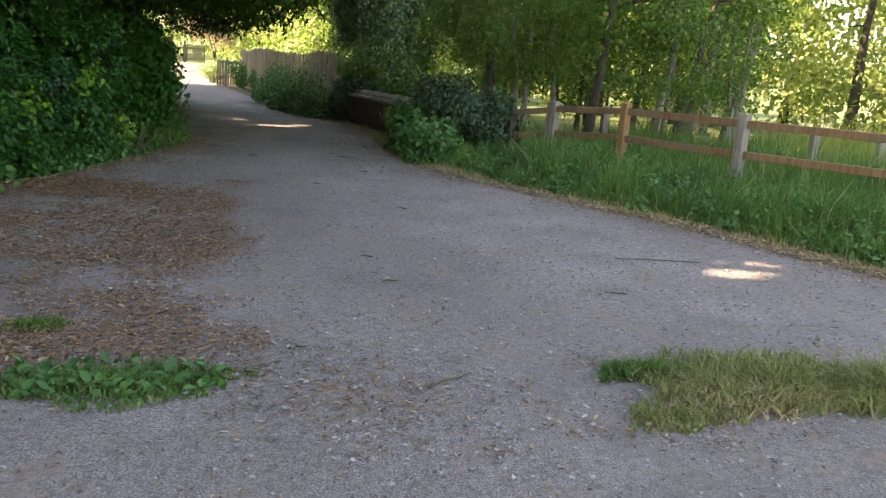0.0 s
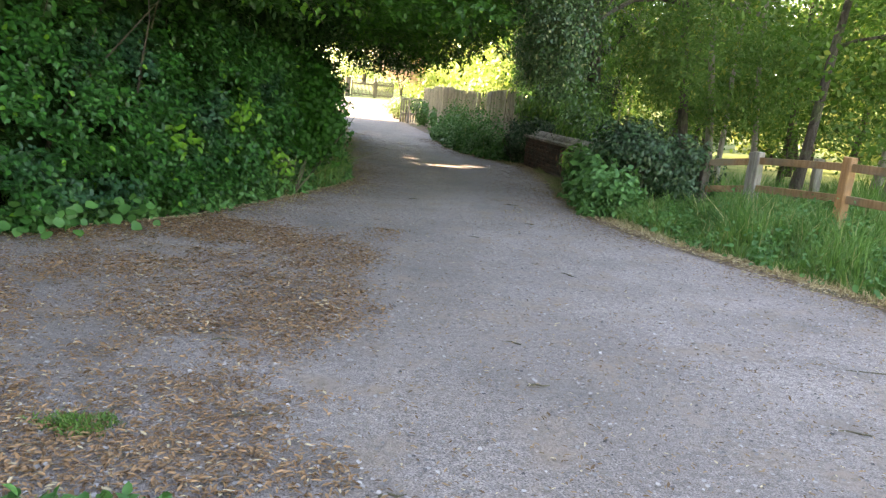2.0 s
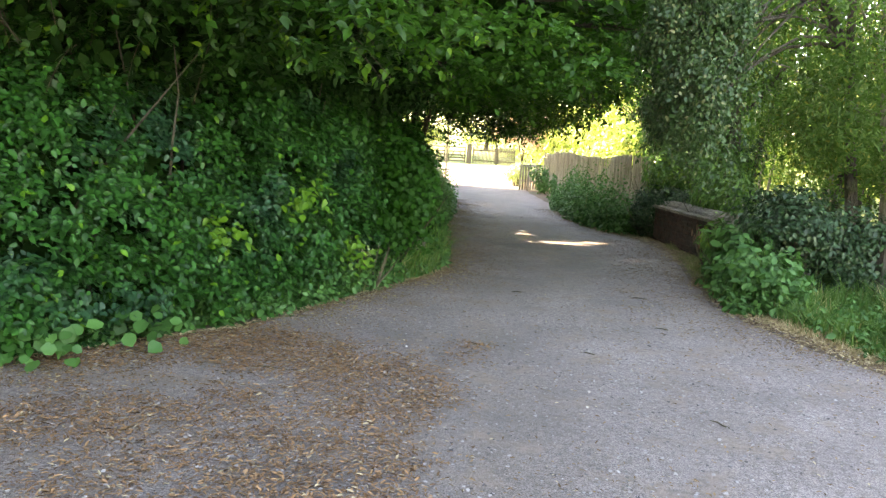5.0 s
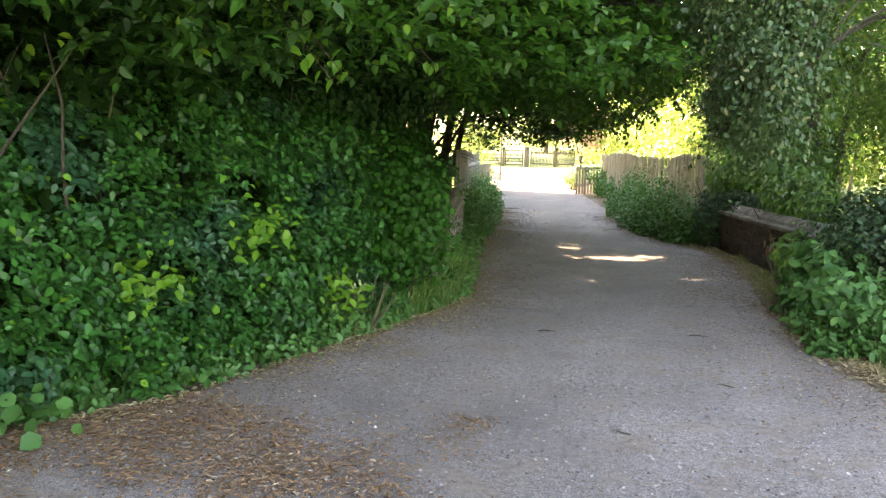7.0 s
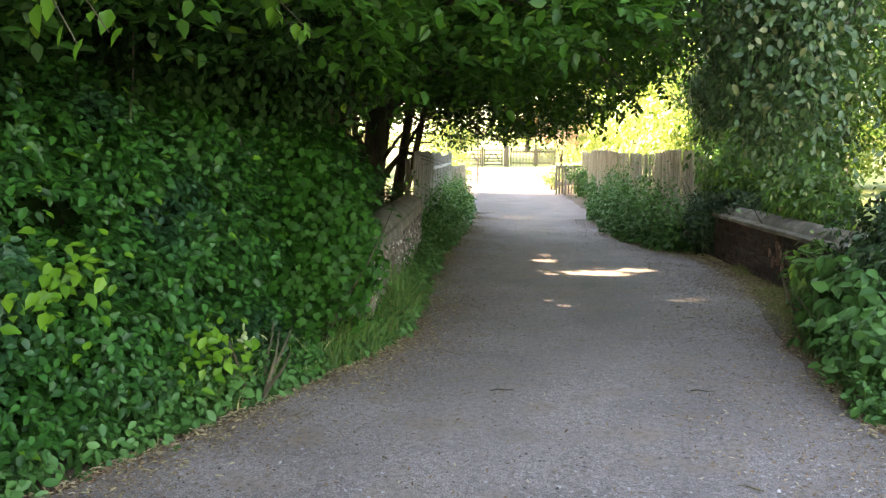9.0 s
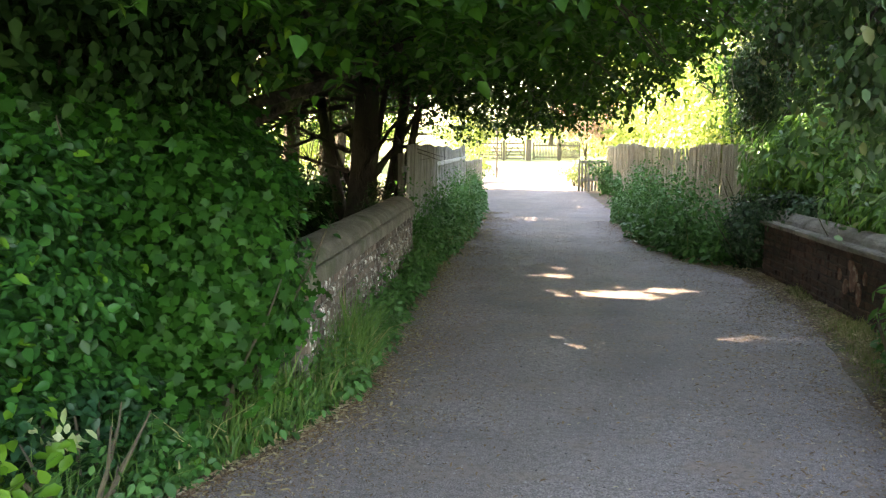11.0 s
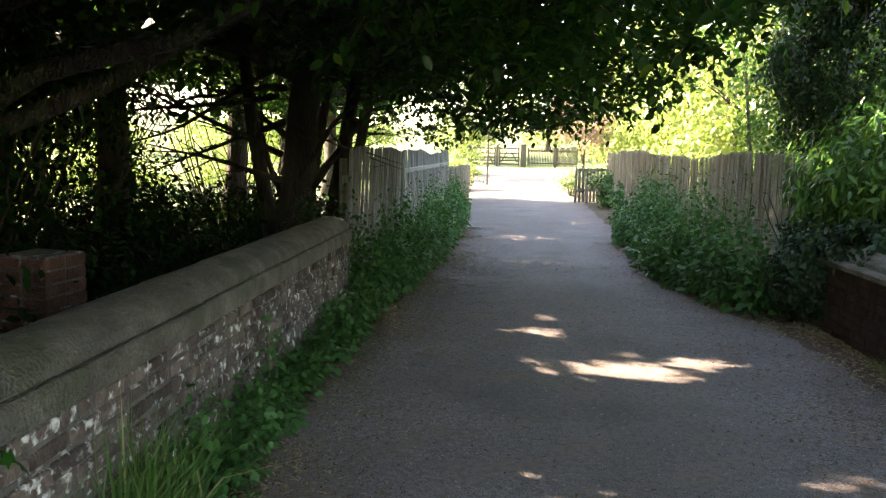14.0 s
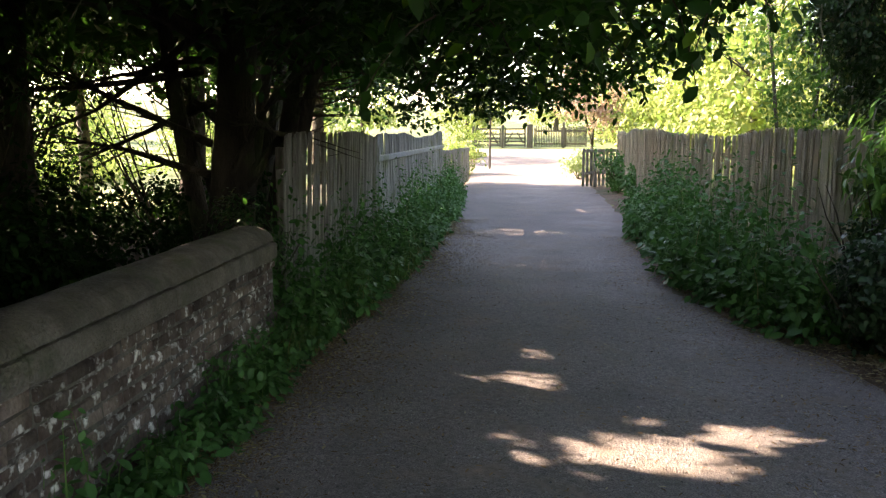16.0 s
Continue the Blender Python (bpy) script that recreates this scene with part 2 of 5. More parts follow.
def flat_mesh(name, verts, sizes_of_face, index):
    """A mesh from arrays, all faces with the same corner count."""
    mesh = bpy.data.meshes.new(name)
    nf = len(index) // sizes_of_face
    mesh.vertices.add(len(verts))
    mesh.vertices.foreach_set("co", np.asarray(verts, np.float32).ravel())
    mesh.loops.add(len(index))
    mesh.loops.foreach_set("vertex_index", np.asarray(index, np.int32))
    mesh.polygons.add(nf)
    mesh.polygons.foreach_set("loop_start", np.arange(0, len(index), sizes_of_face, dtype=np.int32))
    mesh.update(calc_edges=True)
    return mesh


OVAL = (np.array([(0, 0, 0), (-0.27, 0.30, 0.07), (-0.25, 0.68, 0.05), (0, 1, -0.04), (0.25, 0.68, 0.05), (0.27, 0.30, 0.07)]), [(0, 3, 2, 1), (0, 5, 4, 3)])
NARROW = (OVAL[0] * np.array((0.55, 1, 1)), OVAL[1])
BROAD = (np.array([(0, 0, 0), (-0.29, 0.26, 0.06), (-0.24, 0.60, 0.06), (0, 1, -0.10), (0.24, 0.60, 0.06), (0.29, 0.26, 0.06)]), OVAL[1])
ROUND = (OVAL[0] * np.array((1.55, 1, 1.2)), OVAL[1])
LOBED = (np.array([(0, 0, 0), (-0.42, 0.05, 0.02), (-0.30, 0.28, 0.05), (-0.58, 0.52, 0.0), (-0.24, 0.58, 0.05), (0, 1.0, -0.06),
                   (0.24, 0.58, 0.05), (0.58, 0.52, 0.0), (0.30, 0.28, 0.05), (0.42, 0.05, 0.02), (0, 0.5, 0.06)]),
         [(0, 10, 2, 1), (10, 4, 3, 2), (10, 5, 4, 10), (0, 9, 8, 10), (10, 8, 7, 6), (10, 6, 5, 10)])


def unit(a):
    return a / np.maximum(np.linalg.norm(a, axis=-1, keepdims=True), 1e-9)


def leaf_mesh(name, pos, out, size, shape=OVAL, droop=0.5, jitter=0.6):
    """One mesh of many leaves: pos (n, 3), out the way they face, size (n)."""
    n = len(pos)
    tpl, faces = shape
    nor = unit(out + rng.normal(0, jitter, (n, 3)))
    along = rng.normal(0, 1, (n, 3))
    along[:, 2] -= droop * 2
    along = unit(along - nor * (along * nor).sum(1, keepdims=True))
    side = np.cross(along, nor)
    k = size[:, None, None]
    v = pos[:, None, :] + k * (tpl[None, :, 0:1] * side[:, None] + tpl[None, :, 1:2] * along[:, None] + tpl[None, :, 2:3] * nor[:, None])
    if shape is LOBED:
        tris = [(0, 10, 2), (0, 2, 1), (10, 4, 2), (4, 3, 2), (10, 5, 4), (0, 9, 8), (0, 8, 10), (10, 8, 6), (8, 7, 6), (10, 6, 5)]
        idx = np.array(tris)
    else:
        idx = np.array(faces)
    index = (np.arange(n)[:, None, None] * len(tpl) + idx[None]).ravel()
    return flat_mesh(name, v.reshape(-1, 3), idx.shape[1], index)


def blade_mesh(name, pos, height, width, lean=0.35):
    """Grass: a bent, tapered blade at each place."""
    n = len(pos)
    a = rng.uniform(0, 2 * np.pi, n)
    side = np.stack([np.cos(a), np.sin(a), np.zeros(n)], 1) * (width[:, None] / 2)
    b = rng.uniform(0, 2 * np.pi, n)
    tip = np.stack([np.cos(b), np.sin(b), np.zeros(n)], 1) * (height * np.abs(rng.normal(0, lean, n)))[:, None]
    up = np.zeros((n, 3))
    up[:, 2] = height
    v = np.stack([pos - side, pos + side, pos + side * 0.8 + up * 0.55 + tip * 0.3, pos - side * 0.8 + up * 0.55 + tip * 0.3,
                  pos + side * 0.12 + up * 0.95 + tip, pos - side * 0.12 + up * 0.95 + tip], 1)
    idx = np.array([(0, 1, 2, 3), (3, 2, 4, 5)])
    index = (np.arange(n)[:, None, None] * 6 + idx[None]).ravel()
    return flat_mesh(name, v.reshape(-1, 3), 4, index)


def tube_bm(points, radii, sides=8, bm=None, knobs=0.0):
    """A tapered limb through the points."""
    bm = bm or bmesh.new()
    rings = []
    for i, (p, r) in enumerate(zip(points, radii)):
        p = Vector(p)
        d = (Vector(points[min(i + 1, len(points) - 1)]) - Vector(points[max(i - 1, 0)])).normalized()
        q = d.to_track_quat("Z", "Y")
        ring = []
        for s in range(sides):
            ang = 2 * math.pi * s / sides
            rr = r * (1 + knobs * random.uniform(-1, 1))
            ring.append(bm.verts.new(p + q @ Vector((math.cos(ang) * rr, math.sin(ang) * rr, 0))))
        rings.append(ring)
    for a, b in zip(rings, rings[1:]):
        for s in range(sides):
            bm.faces.new((a[s], a[(s + 1) % sides], b[(s + 1) % sides], b[s]))
    bm.faces.new(rings[-1])
    bm.faces.new(list(reversed(rings[0])))
    return bm


def limb(start, direction, length, radius, steps=6, bend=0.18, lift=0.05):
    pts, rad = [Vector(start)], [radius]
    d = Vector(direction).normalized()
    for i in range(steps):
        d = (d + Vector([random.uniform(-bend, bend) for _ in range(3)]) + Vector((0, 0, lift))).normalized()
        pts.append(pts[-1] + d * (length / steps))
        rad.append(radius * (1 - 0.82 * (i + 1) / steps))
    return pts, rad


def lerp_line(line, y):
    pts = sorted(line, key=lambda p: p[1])
    return np.interp(y, [p[1] for p in pts], [p[0] for p in pts])


def clumps(centre, radii, n, spread=0.35, count=60, hollow=0.5):
    """Points and outward ways of an uneven crown: clusters over an ellipsoid."""
    c, r = np.array(centre, float), np.array(radii, float)
    d = unit(rng.normal(0, 1, (count, 3)))
    rad = rng.uniform(hollow, 1.0, (count, 1)) ** 0.6
    hubs = c + d * r * rad
    pick = rng.integers(0, count, n)
    size = rng.uniform(0.6, 1.3, count)[pick]
    off = np.clip(rng.normal(0, 1, (n, 3)), -1.7, 1.7) * spread * size[:, None] * np.minimum(r, r.mean())
    off[:, 2] *= 0.75
    pos = hubs[pick] + off
    out = unit((pos - c) / r + np.array((0, 0, 0.35)))
    return pos, out

# ---- plan ----
LEFT_EDGE = [(-5.6, -20), (-5.6, 5.8), (-5, 7.0), (-3.0, 8.5), (-2.5, 9.3), (-1.95, 10.1), (-1.65, 11.2), (-1.42, 11.9), (-1.2, 12.8), (-0.98, 13.7),
             (-0.92, 14.2), (-1.02, 14.9), (-1.28, 16.1), (-1.5, 17.2), (-1.7, 18.2), (-1.93, 20.8), (-2.35, 24.5), (-3.0, 28.5), (-4.85, 37), (-5.3, 39), (-7.4, 50), (-9.5, 59)]
RIGHT_EDGE = [(14, -20), (14, 2.5), (7.5, 4.0), (5.3, 5.6), (4.9, 6.5), (4.6, 7.1), (4.2, 8.4), (3.5, 9.6), (2.86, 10.9), (2.35, 12.3), (2.2, 13.3), (2.22, 15.3), (2.28, 18),
              (2.1, 19.2), (1.72, 20.5), (1.3, 21.2), (0.8, 22.6), (0.1, 26.8), (0.0, 29.3), (-1.65, 40.5), (-3.0, 50), (-3.6, 59)]
SUN_PATCHES = [(0.55, 18.3, 0.37, 0.16), (1.05, 18.72, 0.45, 0.12), (-0.6, 20.65, 0.24, 0.1), (-0.3, 19.38, 0.36, 0.08), (-0.05, 21.1, 0.2, 0.1), (-0.38, 20.0, 0.16, 0.05), (3.87, 6.63, 0.42, 0.28),
               (1.80, 16.55, 0.40, 0.15), (0.5, 16.05, 0.27, 0.11), (0.48, 15.57, 0.22, 0.09), (1.23, 13.5, 0.22, 0.08), (-0.9, 24.0, 0.5, 0.16), (-1.4, 27.0, 0.6, 0.22),
               (5.2, 21.0, 0.5, 0.3), (4.9, 20.3, 0.4, 0.25), (6.5, 20.4, 0.7, 0.4)]


def rise(y):
    """The lane lifts gently beyond the bridge."""
    t = np.clip((np.asarray(y, float) - 40) / 22, 0, 1)
    return 0.62 * t * t * (3 - 2 * t)


def gaps(pos, out, grow=1.0, stray=0.0, pad=0.0):
    """Leaves out the openings in the crowns through which the sun reaches the lane."""
    s = np.array(SUN_DIR)
    foot = pos - s * (pos[:, 2:3] / s[2])
    keep = np.ones(len(pos), bool)
    for x, y, rx, ry in SUN_PATCHES:
        d2 = ((foot[:, 0] - x) / (rx * grow + pad)) ** 2 + ((foot[:, 1] - y) / (ry * grow + pad)) ** 2
        keep &= d2 > 1 + 0.5 * rng.normal(0, 0.5, len(pos))
    if stray:
        hit = np.flatnonzero(~keep)
        bars = np.array([noise.noise((a * 2.2, b * 11.0, 2.5)) for a, b in foot[hit, :2]])
        keep[hit] = (bars > 0.15) | (rng.uniform(0, 1, len(hit)) < stray)
    return pos[keep], out[keep]


def sprays(hubs, way, per, radius, lift=0.85, droop=0.8):
    """Flat, layered sprays: leaves spread over a tilted plate round each hub."""
    m = len(hubs)
    nor = unit(way * 0.6 + np.array((0, 0, lift)) + rng.normal(0, 0.22, (m, 3)))
    a = unit(np.cross(nor, rng.normal(0, 1, (m, 3))))
    b = np.cross(nor, a)
    ang = rng.uniform(0, 6.2832, (m, per))
    r = radius * np.sqrt(rng.uniform(0.02, 1, (m, per))) * rng.uniform(0.6, 1.3, (m, 1))
    pos = hubs[:, None] + a[:, None] * (np.cos(ang) * r)[..., None] + b[:, None] * (np.sin(ang) * r)[..., None] + nor[:, None] * rng.normal(0, 0.012, (m, per))[..., None]
    pos[..., 2] -= droop * r * r
    return pos.reshape(-1, 3), np.repeat(nor, per, 0)


# ---- ground and road ----
def ground_sheet():
    xs = np.concatenate([[-400, -150, -60], np.arange(-30, 31, 1.5), [60, 150, 400]])
    ys = np.concatenate([[-300, -80, -30], np.arange(-12, 66, 1.5), [90, 150, 250, 500]])
    X, Y = np.meshgrid(xs, ys)
    Z = rise(Y) - 0.03 + 0.025 * (np.sin(X * 0.9) * np.sin(Y * 0.7) - 1) * (np.abs(X) > 5)
    far = np.clip((Y - 62) / 100, 0, 1) + np.clip((X - 30) / 120, 0, 1) + np.clip((-X - 30) / 120, 0, 1)
    Z = Z + far * 5
    w = len(xs)
    verts = np.stack([X, Y, Z], -1).reshape(-1, 3)
    faces = [(j * w + i, j * w + i + 1, (j + 1) * w + i + 1, (j + 1) * w + i) for j in range(len(ys) - 1) for i in range(w - 1)]
    ob = linked("ground", polymesh("ground", verts.tolist(), faces), MEADOW, None, "", True)
    return tagged(ob, "grassy meadow ground with bare earth patches", "ground", kind="structure")


def strip(name, ys, left, right, mat, z, cross=14, wob=0.06, crown=0.0):
    verts, faces = [], []
    for y in ys:
        l = left(y) + wob * noise.noise((y * 1.7, 3.1, 0)) + wob * noise.noise((y * 5, 9, 0))
        r = right(y) + wob * noise.noise((y * 1.7, 7.7, 0)) + wob * noise.noise((y * 5, 5, 0))
        for i in range(cross + 1):
            f = i / cross
            x = l + (r - l) * f
            verts.append((x, y, z + float(rise(y)) + crown * (1 - (2 * f - 1) ** 2) + 0.012 * noise.noise((x * 0.8, y * 0.8, 4))))
    w = cross + 1
    for j in range(len(ys) - 1):
        for i in range(cross):
            a = j * w + i
            faces.append((a, a + 1, a + 1 + w, a + w))
    return linked(name, polymesh(name, verts, faces), mat, None, "", True)


ground_sheet()
lane_y = np.concatenate([np.arange(-20, 4, 1.0), np.arange(4, 30, 0.2), np.arange(30, 60, 0.5)])
tagged(strip("road", lane_y, lambda y: lerp_line(LEFT_EDGE, y), lambda y: lerp_line(RIGHT_EDGE, y), ASPHALT, 0.0),
       "worn grey asphalt lane dusted with grit and dry litter", "road", kind="structure")
verge_y = np.arange(5.5, 58, 0.25)
tagged(strip("verge_earth_1", verge_y, lambda y: lerp_line(LEFT_EDGE, y) - 1.6, lambda y: lerp_line(LEFT_EDGE, y) + 0.12, EARTH, 0.006 - 0.014, 6, 0.10),
       "bare brown earth along the lane edge", "verge", kind="structure")
tagged(strip("verge_earth_2", verge_y, lambda y: lerp_line(RIGHT_EDGE, y) - 0.02, lambda y: lerp_line(RIGHT_EDGE, y) + 1.2, EARTH, 0.006, 6, 0.12),
       "bare brown earth and dry needles beside the lane", "verge", kind="structure")
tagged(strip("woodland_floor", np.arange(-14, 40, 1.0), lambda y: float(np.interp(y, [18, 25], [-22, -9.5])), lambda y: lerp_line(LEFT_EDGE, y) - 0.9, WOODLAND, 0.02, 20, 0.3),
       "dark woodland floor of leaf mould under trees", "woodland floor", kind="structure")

# ---- bridge parapets ----


def parapet(name, a, b, height, thick, courses, lengths, stone, mortar, coping, label, away, coping_label, band=0.0):
    """A masonry wall from a to b (front face), its pieces single parts, with a rounded coping."""
    a, b = Vector((*a, 0)), Vector((*b, 0))
    d = (b - a).normalized()
    n = Vector((-d.y, d.x, 0)) * away
    total = (b - a).length
    rot = math.atan2(d.y, d.x)
    wall = thing(name, a, label, "wall", kind="structure")
    body_h = height - 0.17 - band
    core = box_bm(total - 0.02, thick, body_h, 0.0, (total / 2, away * (thick / 2 - 0.002), 0))
    part("mortar_core", core, mortar, wall).rotation_euler = (0, 0, rot)
    h = body_h / courses
    shapes = []
    for L in lengths:
        for _ in range(2):
            bm = box_bm(L - 0.014, 0.05, h - 0.014, 0.007, rough=0.007)
            me = bpy.data.meshes.new("stone")
            bm.to_mesh(me)
            bm.free()
            me.materials.append(stone)
            shapes.append((L, me))
    for c in range(courses):
        s = 0.0
        while s < total - 0.05:
            L, me = random.choice(shapes)
            if s + L > total:
                L, me = min(shapes, key=lambda q: abs(q[0] - (total - s)))
                if s + L > total + 0.03:
                    break
            p = d * (s + L / 2) + n * (0.012 + random.uniform(-0.006, 0.008)) + Vector((0, 0, c * h + 0.004))
            ob = new("stone", me)
            ob.parent = wall
            ob.scale = (1, 1, random.uniform(0.82, 1.06))
            ob.location, ob.rotation_euler = p, (random.uniform(-0.012, 0.012), 0, rot + random.uniform(-0.012, 0.012))
            s += L
    # end face
    for c in range(courses):
        for k, w in ((0.25, thick / 2),):
            me = shapes[c % len(shapes)][1]
            ob = new("stone", me)
            ob.parent = wall
            ob.scale = ((thick - 0.02) / shapes[c % len(shapes)][0], 1, 1)
            ob.location, ob.rotation_euler = d * (total - 0.018) + n * (thick / 2) + Vector((0, 0, c * h + 0.004)), (0, 0, rot + math.pi / 2)
    # string course and coping stones
    s = 0.0
    while s < total - 0.02:
        L = min(random.uniform(0.55, 0.8), total - s)
        bm = bmesh.new()
        prof = [(-0.058, 0.0), (-0.066, 0.045), (-0.045, 0.060), (0.018, 0.064)]
        if band:
            prof = [(-0.034, 0.0), (-0.042, 0.010), (-0.042, 0.100), (-0.030, 0.114), (0.020, 0.112)]
        foot = prof[-1][1] + 0.001
        for i in range(9):
            ang = math.pi * (1 - i / 8)
            prof.append((thick / 2 + math.cos(ang) * (thick / 2 - (-0.020 if band else 0.024)), foot + (0.012 if band else 0.0) + math.sin(ang) * 0.11))
        prof += [(thick + 0.03, foot - 0.01), (thick + 0.05, 0.0)]
        rings = []
        for x in (0.006, 0.02, L - 0.02, L - 0.006):
            k = 0.985 if x in (0.006, L - 0.006) else 1.0
            rings.append([bm.verts.new((x, away * py, pz * k + random.uniform(-0.003, 0.003))) for py, pz in prof])
        m = len(prof)
        for r0, r1 in zip(rings, rings[1:]):
            for i in range(m):
                bm.faces.new((r0[i], r0[(i + 1) % m], r1[(i + 1) % m], r1[i]))
        bm.faces.new(rings[0])
        bm.faces.new(list(reversed(rings[-1])))
        bmesh.ops.recalc_face_normals(bm, faces=bm.faces)
        ob = part("coping_stone", bm, coping, wall, coping_label)
        ob.location, ob.rotation_euler = d * s + Vector((0, 0, body_h + random.uniform(0, 0.006))), (0, 0, rot + random.uniform(-0.006, 0.006))
        s += L
    return wall


PL_A, PL_B = (-1.22, 14.05), (-2.19, 19.6)
parapet("wall_bridge_1", PL_A, PL_B, 0.945, 0.34, 9, (0.112, 0.18, 0.222, 0.235), STONE, MORTAR, COPING,
        "low bridge parapet of flaking lichened brick with rounded coping", 1, "rounded weathered coping stone", 0.068)
PR_A, PR_B = (2.98, 15.6), (2.22, 20.25)
parapet("wall_bridge_2", PR_A, PR_B, 0.80, 0.36, 8, (0.22, 0.215, 0.11), DARK_BRICK, DARK_MORTAR, COPING,
        "low dark red brick bridge parapet with pale coping", -1, "pale rounded coping stone")

# flaked brick faces on the dark parapet
red_wall = bpy.data.objects["wall_bridge_2"]
for y, z, w, h in ((17.55, 0.40, 0.10, 0.16), (17.7, 0.30, 0.07, 0.1), (17.42, 0.27, 0.06, 0.12), (17.62, 0.50, 0.05, 0.06), (17.85, 0.38, 0.05, 0.07), (17.3, 0.42, 0.05, 0.08)):
    bm = bmesh.new()
    ring = [bm.verts.new((math.cos(a) * w * random.uniform(0.6, 1), 0, z + math.sin(a) * h * random.uniform(0.6, 1))) for a in np.linspace(0, 6.28, 11)[:-1]]
    f = bm.faces.new(ring)
    ext = bmesh.ops.extrude_face_region(bm, geom=[f])["geom"]
    bmesh.ops.translate(bm, verts=[v for v in ext if isinstance(v, bmesh.types.BMVert)], vec=(0, 0.012, 0))
    bmesh.ops.recalc_face_normals(bm, faces=bm.faces)
    ob = part("flaked_face", bm, FLAKED, red_wall, "pale flaked patch of brick")
    ob.location = Vector((2.98 - (y - 15.6) * 0.1634 - 0.024, y, 0)) - red_wall.location
    ob.rotation_euler = (0, 0, math.atan2(4.65, -0.76))
# a brick pier stub behind the stone parapet
pier = thing("brick_pier", (-2.95, 16.45, 0), "short square red brick pier with worn top behind the parapet", "pier")
brick = box_bm(0.17, 0.17, 0.066, 0.006, rough=0.003)
brick_me = bpy.data.meshes.new("brick")
brick.to_mesh(brick_me)
brick.free()
brick_me.materials.append(RED_STONE)
for c in range(12):
    for dx in (-0.09, 0.09):
        for dy in (-0.09, 0.09):
            b = new("brick", brick_me)
            b.parent = pier
            b.location, b.rotation_euler = (dx + random.uniform(-0.004, 0.004), dy, c * 0.078), (0, 0, random.uniform(-0.03, 0.03))
part("mortar_core", box_bm(0.335, 0.335, 0.935, 0.0), MORTAR, pier)

# ---- paling fences ----


def paling_fence(name, a, b, height, pitch, mat, label, lean=0.0, wavy=0.05, face=1, post_every=1.9, rails=(0.35, 1.15), top_jitter=0.012, width=0.055, post_mat=OLD_WOOD):
    a, b = Vector((*a, float(rise(a[1])))), Vector((*b, float(rise(b[1]))))
    d = (b - a)
    total = d.length
    d.normalize()
    n = Vector((d.y, -d.x, 0)) * face
    rot = math.atan2(d.y, d.x)
    fence = thing(name, a, label, "fence")
    made = []
    for k in range(4):
        bm = bmesh.new()
        w, t = width * (1 + 0.06 * k), 0.018
        prof = [(-w / 2, 0), (w / 2, 0), (w / 2, 0.965), (w * 0.2, 1.0), (-w * 0.22, 0.995), (-w / 2, 0.96)]
        f = bm.faces.new([bm.verts.new((x, 0, z)) for x, z in prof])
        ext = bmesh.ops.extrude_face_region(bm, geom=[f])["geom"]
        bmesh.ops.translate(bm, verts=[v for v in ext if isinstance(v, bmesh.types.BMVert)], vec=(0, t, 0))
        bmesh.ops.recalc_face_normals(bm, faces=bm.faces)
        me = bpy.data.meshes.new("paling")
        bm.to_mesh(me)
        bm.free()
        me.materials.append(mat)
        made.append(me)
    sag = lambda s: wavy * math.sin(s * 0.9) + 0.4 * wavy * math.sin(s * 2.3 + 1)
    for i in range(int(total / pitch)):
        s = i * pitch
        if random.random() < 0.008 and i > 6:
            continue
        ob = new("paling", made[i % 4])
        ob.parent = fence
        h = height + sag(s) + random.uniform(-top_jitter, top_jitter)
        ob.scale = (1, 1, h - 0.03)
        ob.location = d * s + n * (0.03 + random.uniform(0, 0.006)) + Vector((0, 0, 0.03))
        ob.rotation_euler = (lean + random.uniform(-0.012, 0.012), random.uniform(-0.022, 0.022), rot)
    for z in rails:
        bm = box_bm(total, 0.05, 0.085, 0.008, (total / 2, 0, z * height / 1.5))
        part("rail", bm, mat, fence).rotation_euler = (0, 0, rot)
    s = 0.35
    while s <= total:
        bm = box_bm(0.09, 0.09, height - 0.10, 0.01)
        ob = part("post", bm, post_mat, fence)
        ob.location, ob.rotation_euler = d * s - n * 0.08, (0, 0, rot)
        s += post_every
    return fence


FENCE_R1, FENCE_R2, FENCE_R3 = (2.55, 21.8), (0.37, 30.4), (-0.57, 38.0)
paling_fence("paling_fence", FENCE_R1, FENCE_R2, 1.60, 0.062, PALING_TAN, "tall weathered tan paling fence behind nettles", 0.0, 0.05, -1, width=0.055)
paling_fence("paling_fence", FENCE_R2, FENCE_R3, 1.62, 0.07, PALING_TAN, "tall weathered paling fence beside the far lane", 0.0, 0.05, -1, width=0.05)
FENCE_L1, FENCE_L2 = (-2.62, 20.6), (-4.75, 34.0)
paling_fence("paling_fence", FENCE_L1, (-3.30, 24.9), 1.58, 0.050, PALING_GREY, "leaning silver-grey paling fence of narrow slats", 0.03, 0.04, 1, width=0.027)
paling_fence("paling_fence", (-3.33, 25.1), FENCE_L2, 1.55, 0.055, PALING_GREY, "silver-grey paling fence overgrown with weeds", -0.03, 0.05, 1, width=0.038)
paling_fence("low_fence", (-1.50, 37.6), (-0.62, 38.6), 1.12, 0.16, OLD_WOOD, "low post and board fence end in sunlight", 0, 0.0, -1, 0.9, (0.5, 1.35), 0.01, 0.09)
paling_fence("low_fence", (-4.95, 34.3), (-5.35, 39.5), 1.12, 0.16, OLD_WOOD, "low boarded fence at the end of the bridge", 0, 0.0, 1, 1.2, (0.5, 1.35), 0.01, 0.09)

# ---- rail fence by the meadow ----


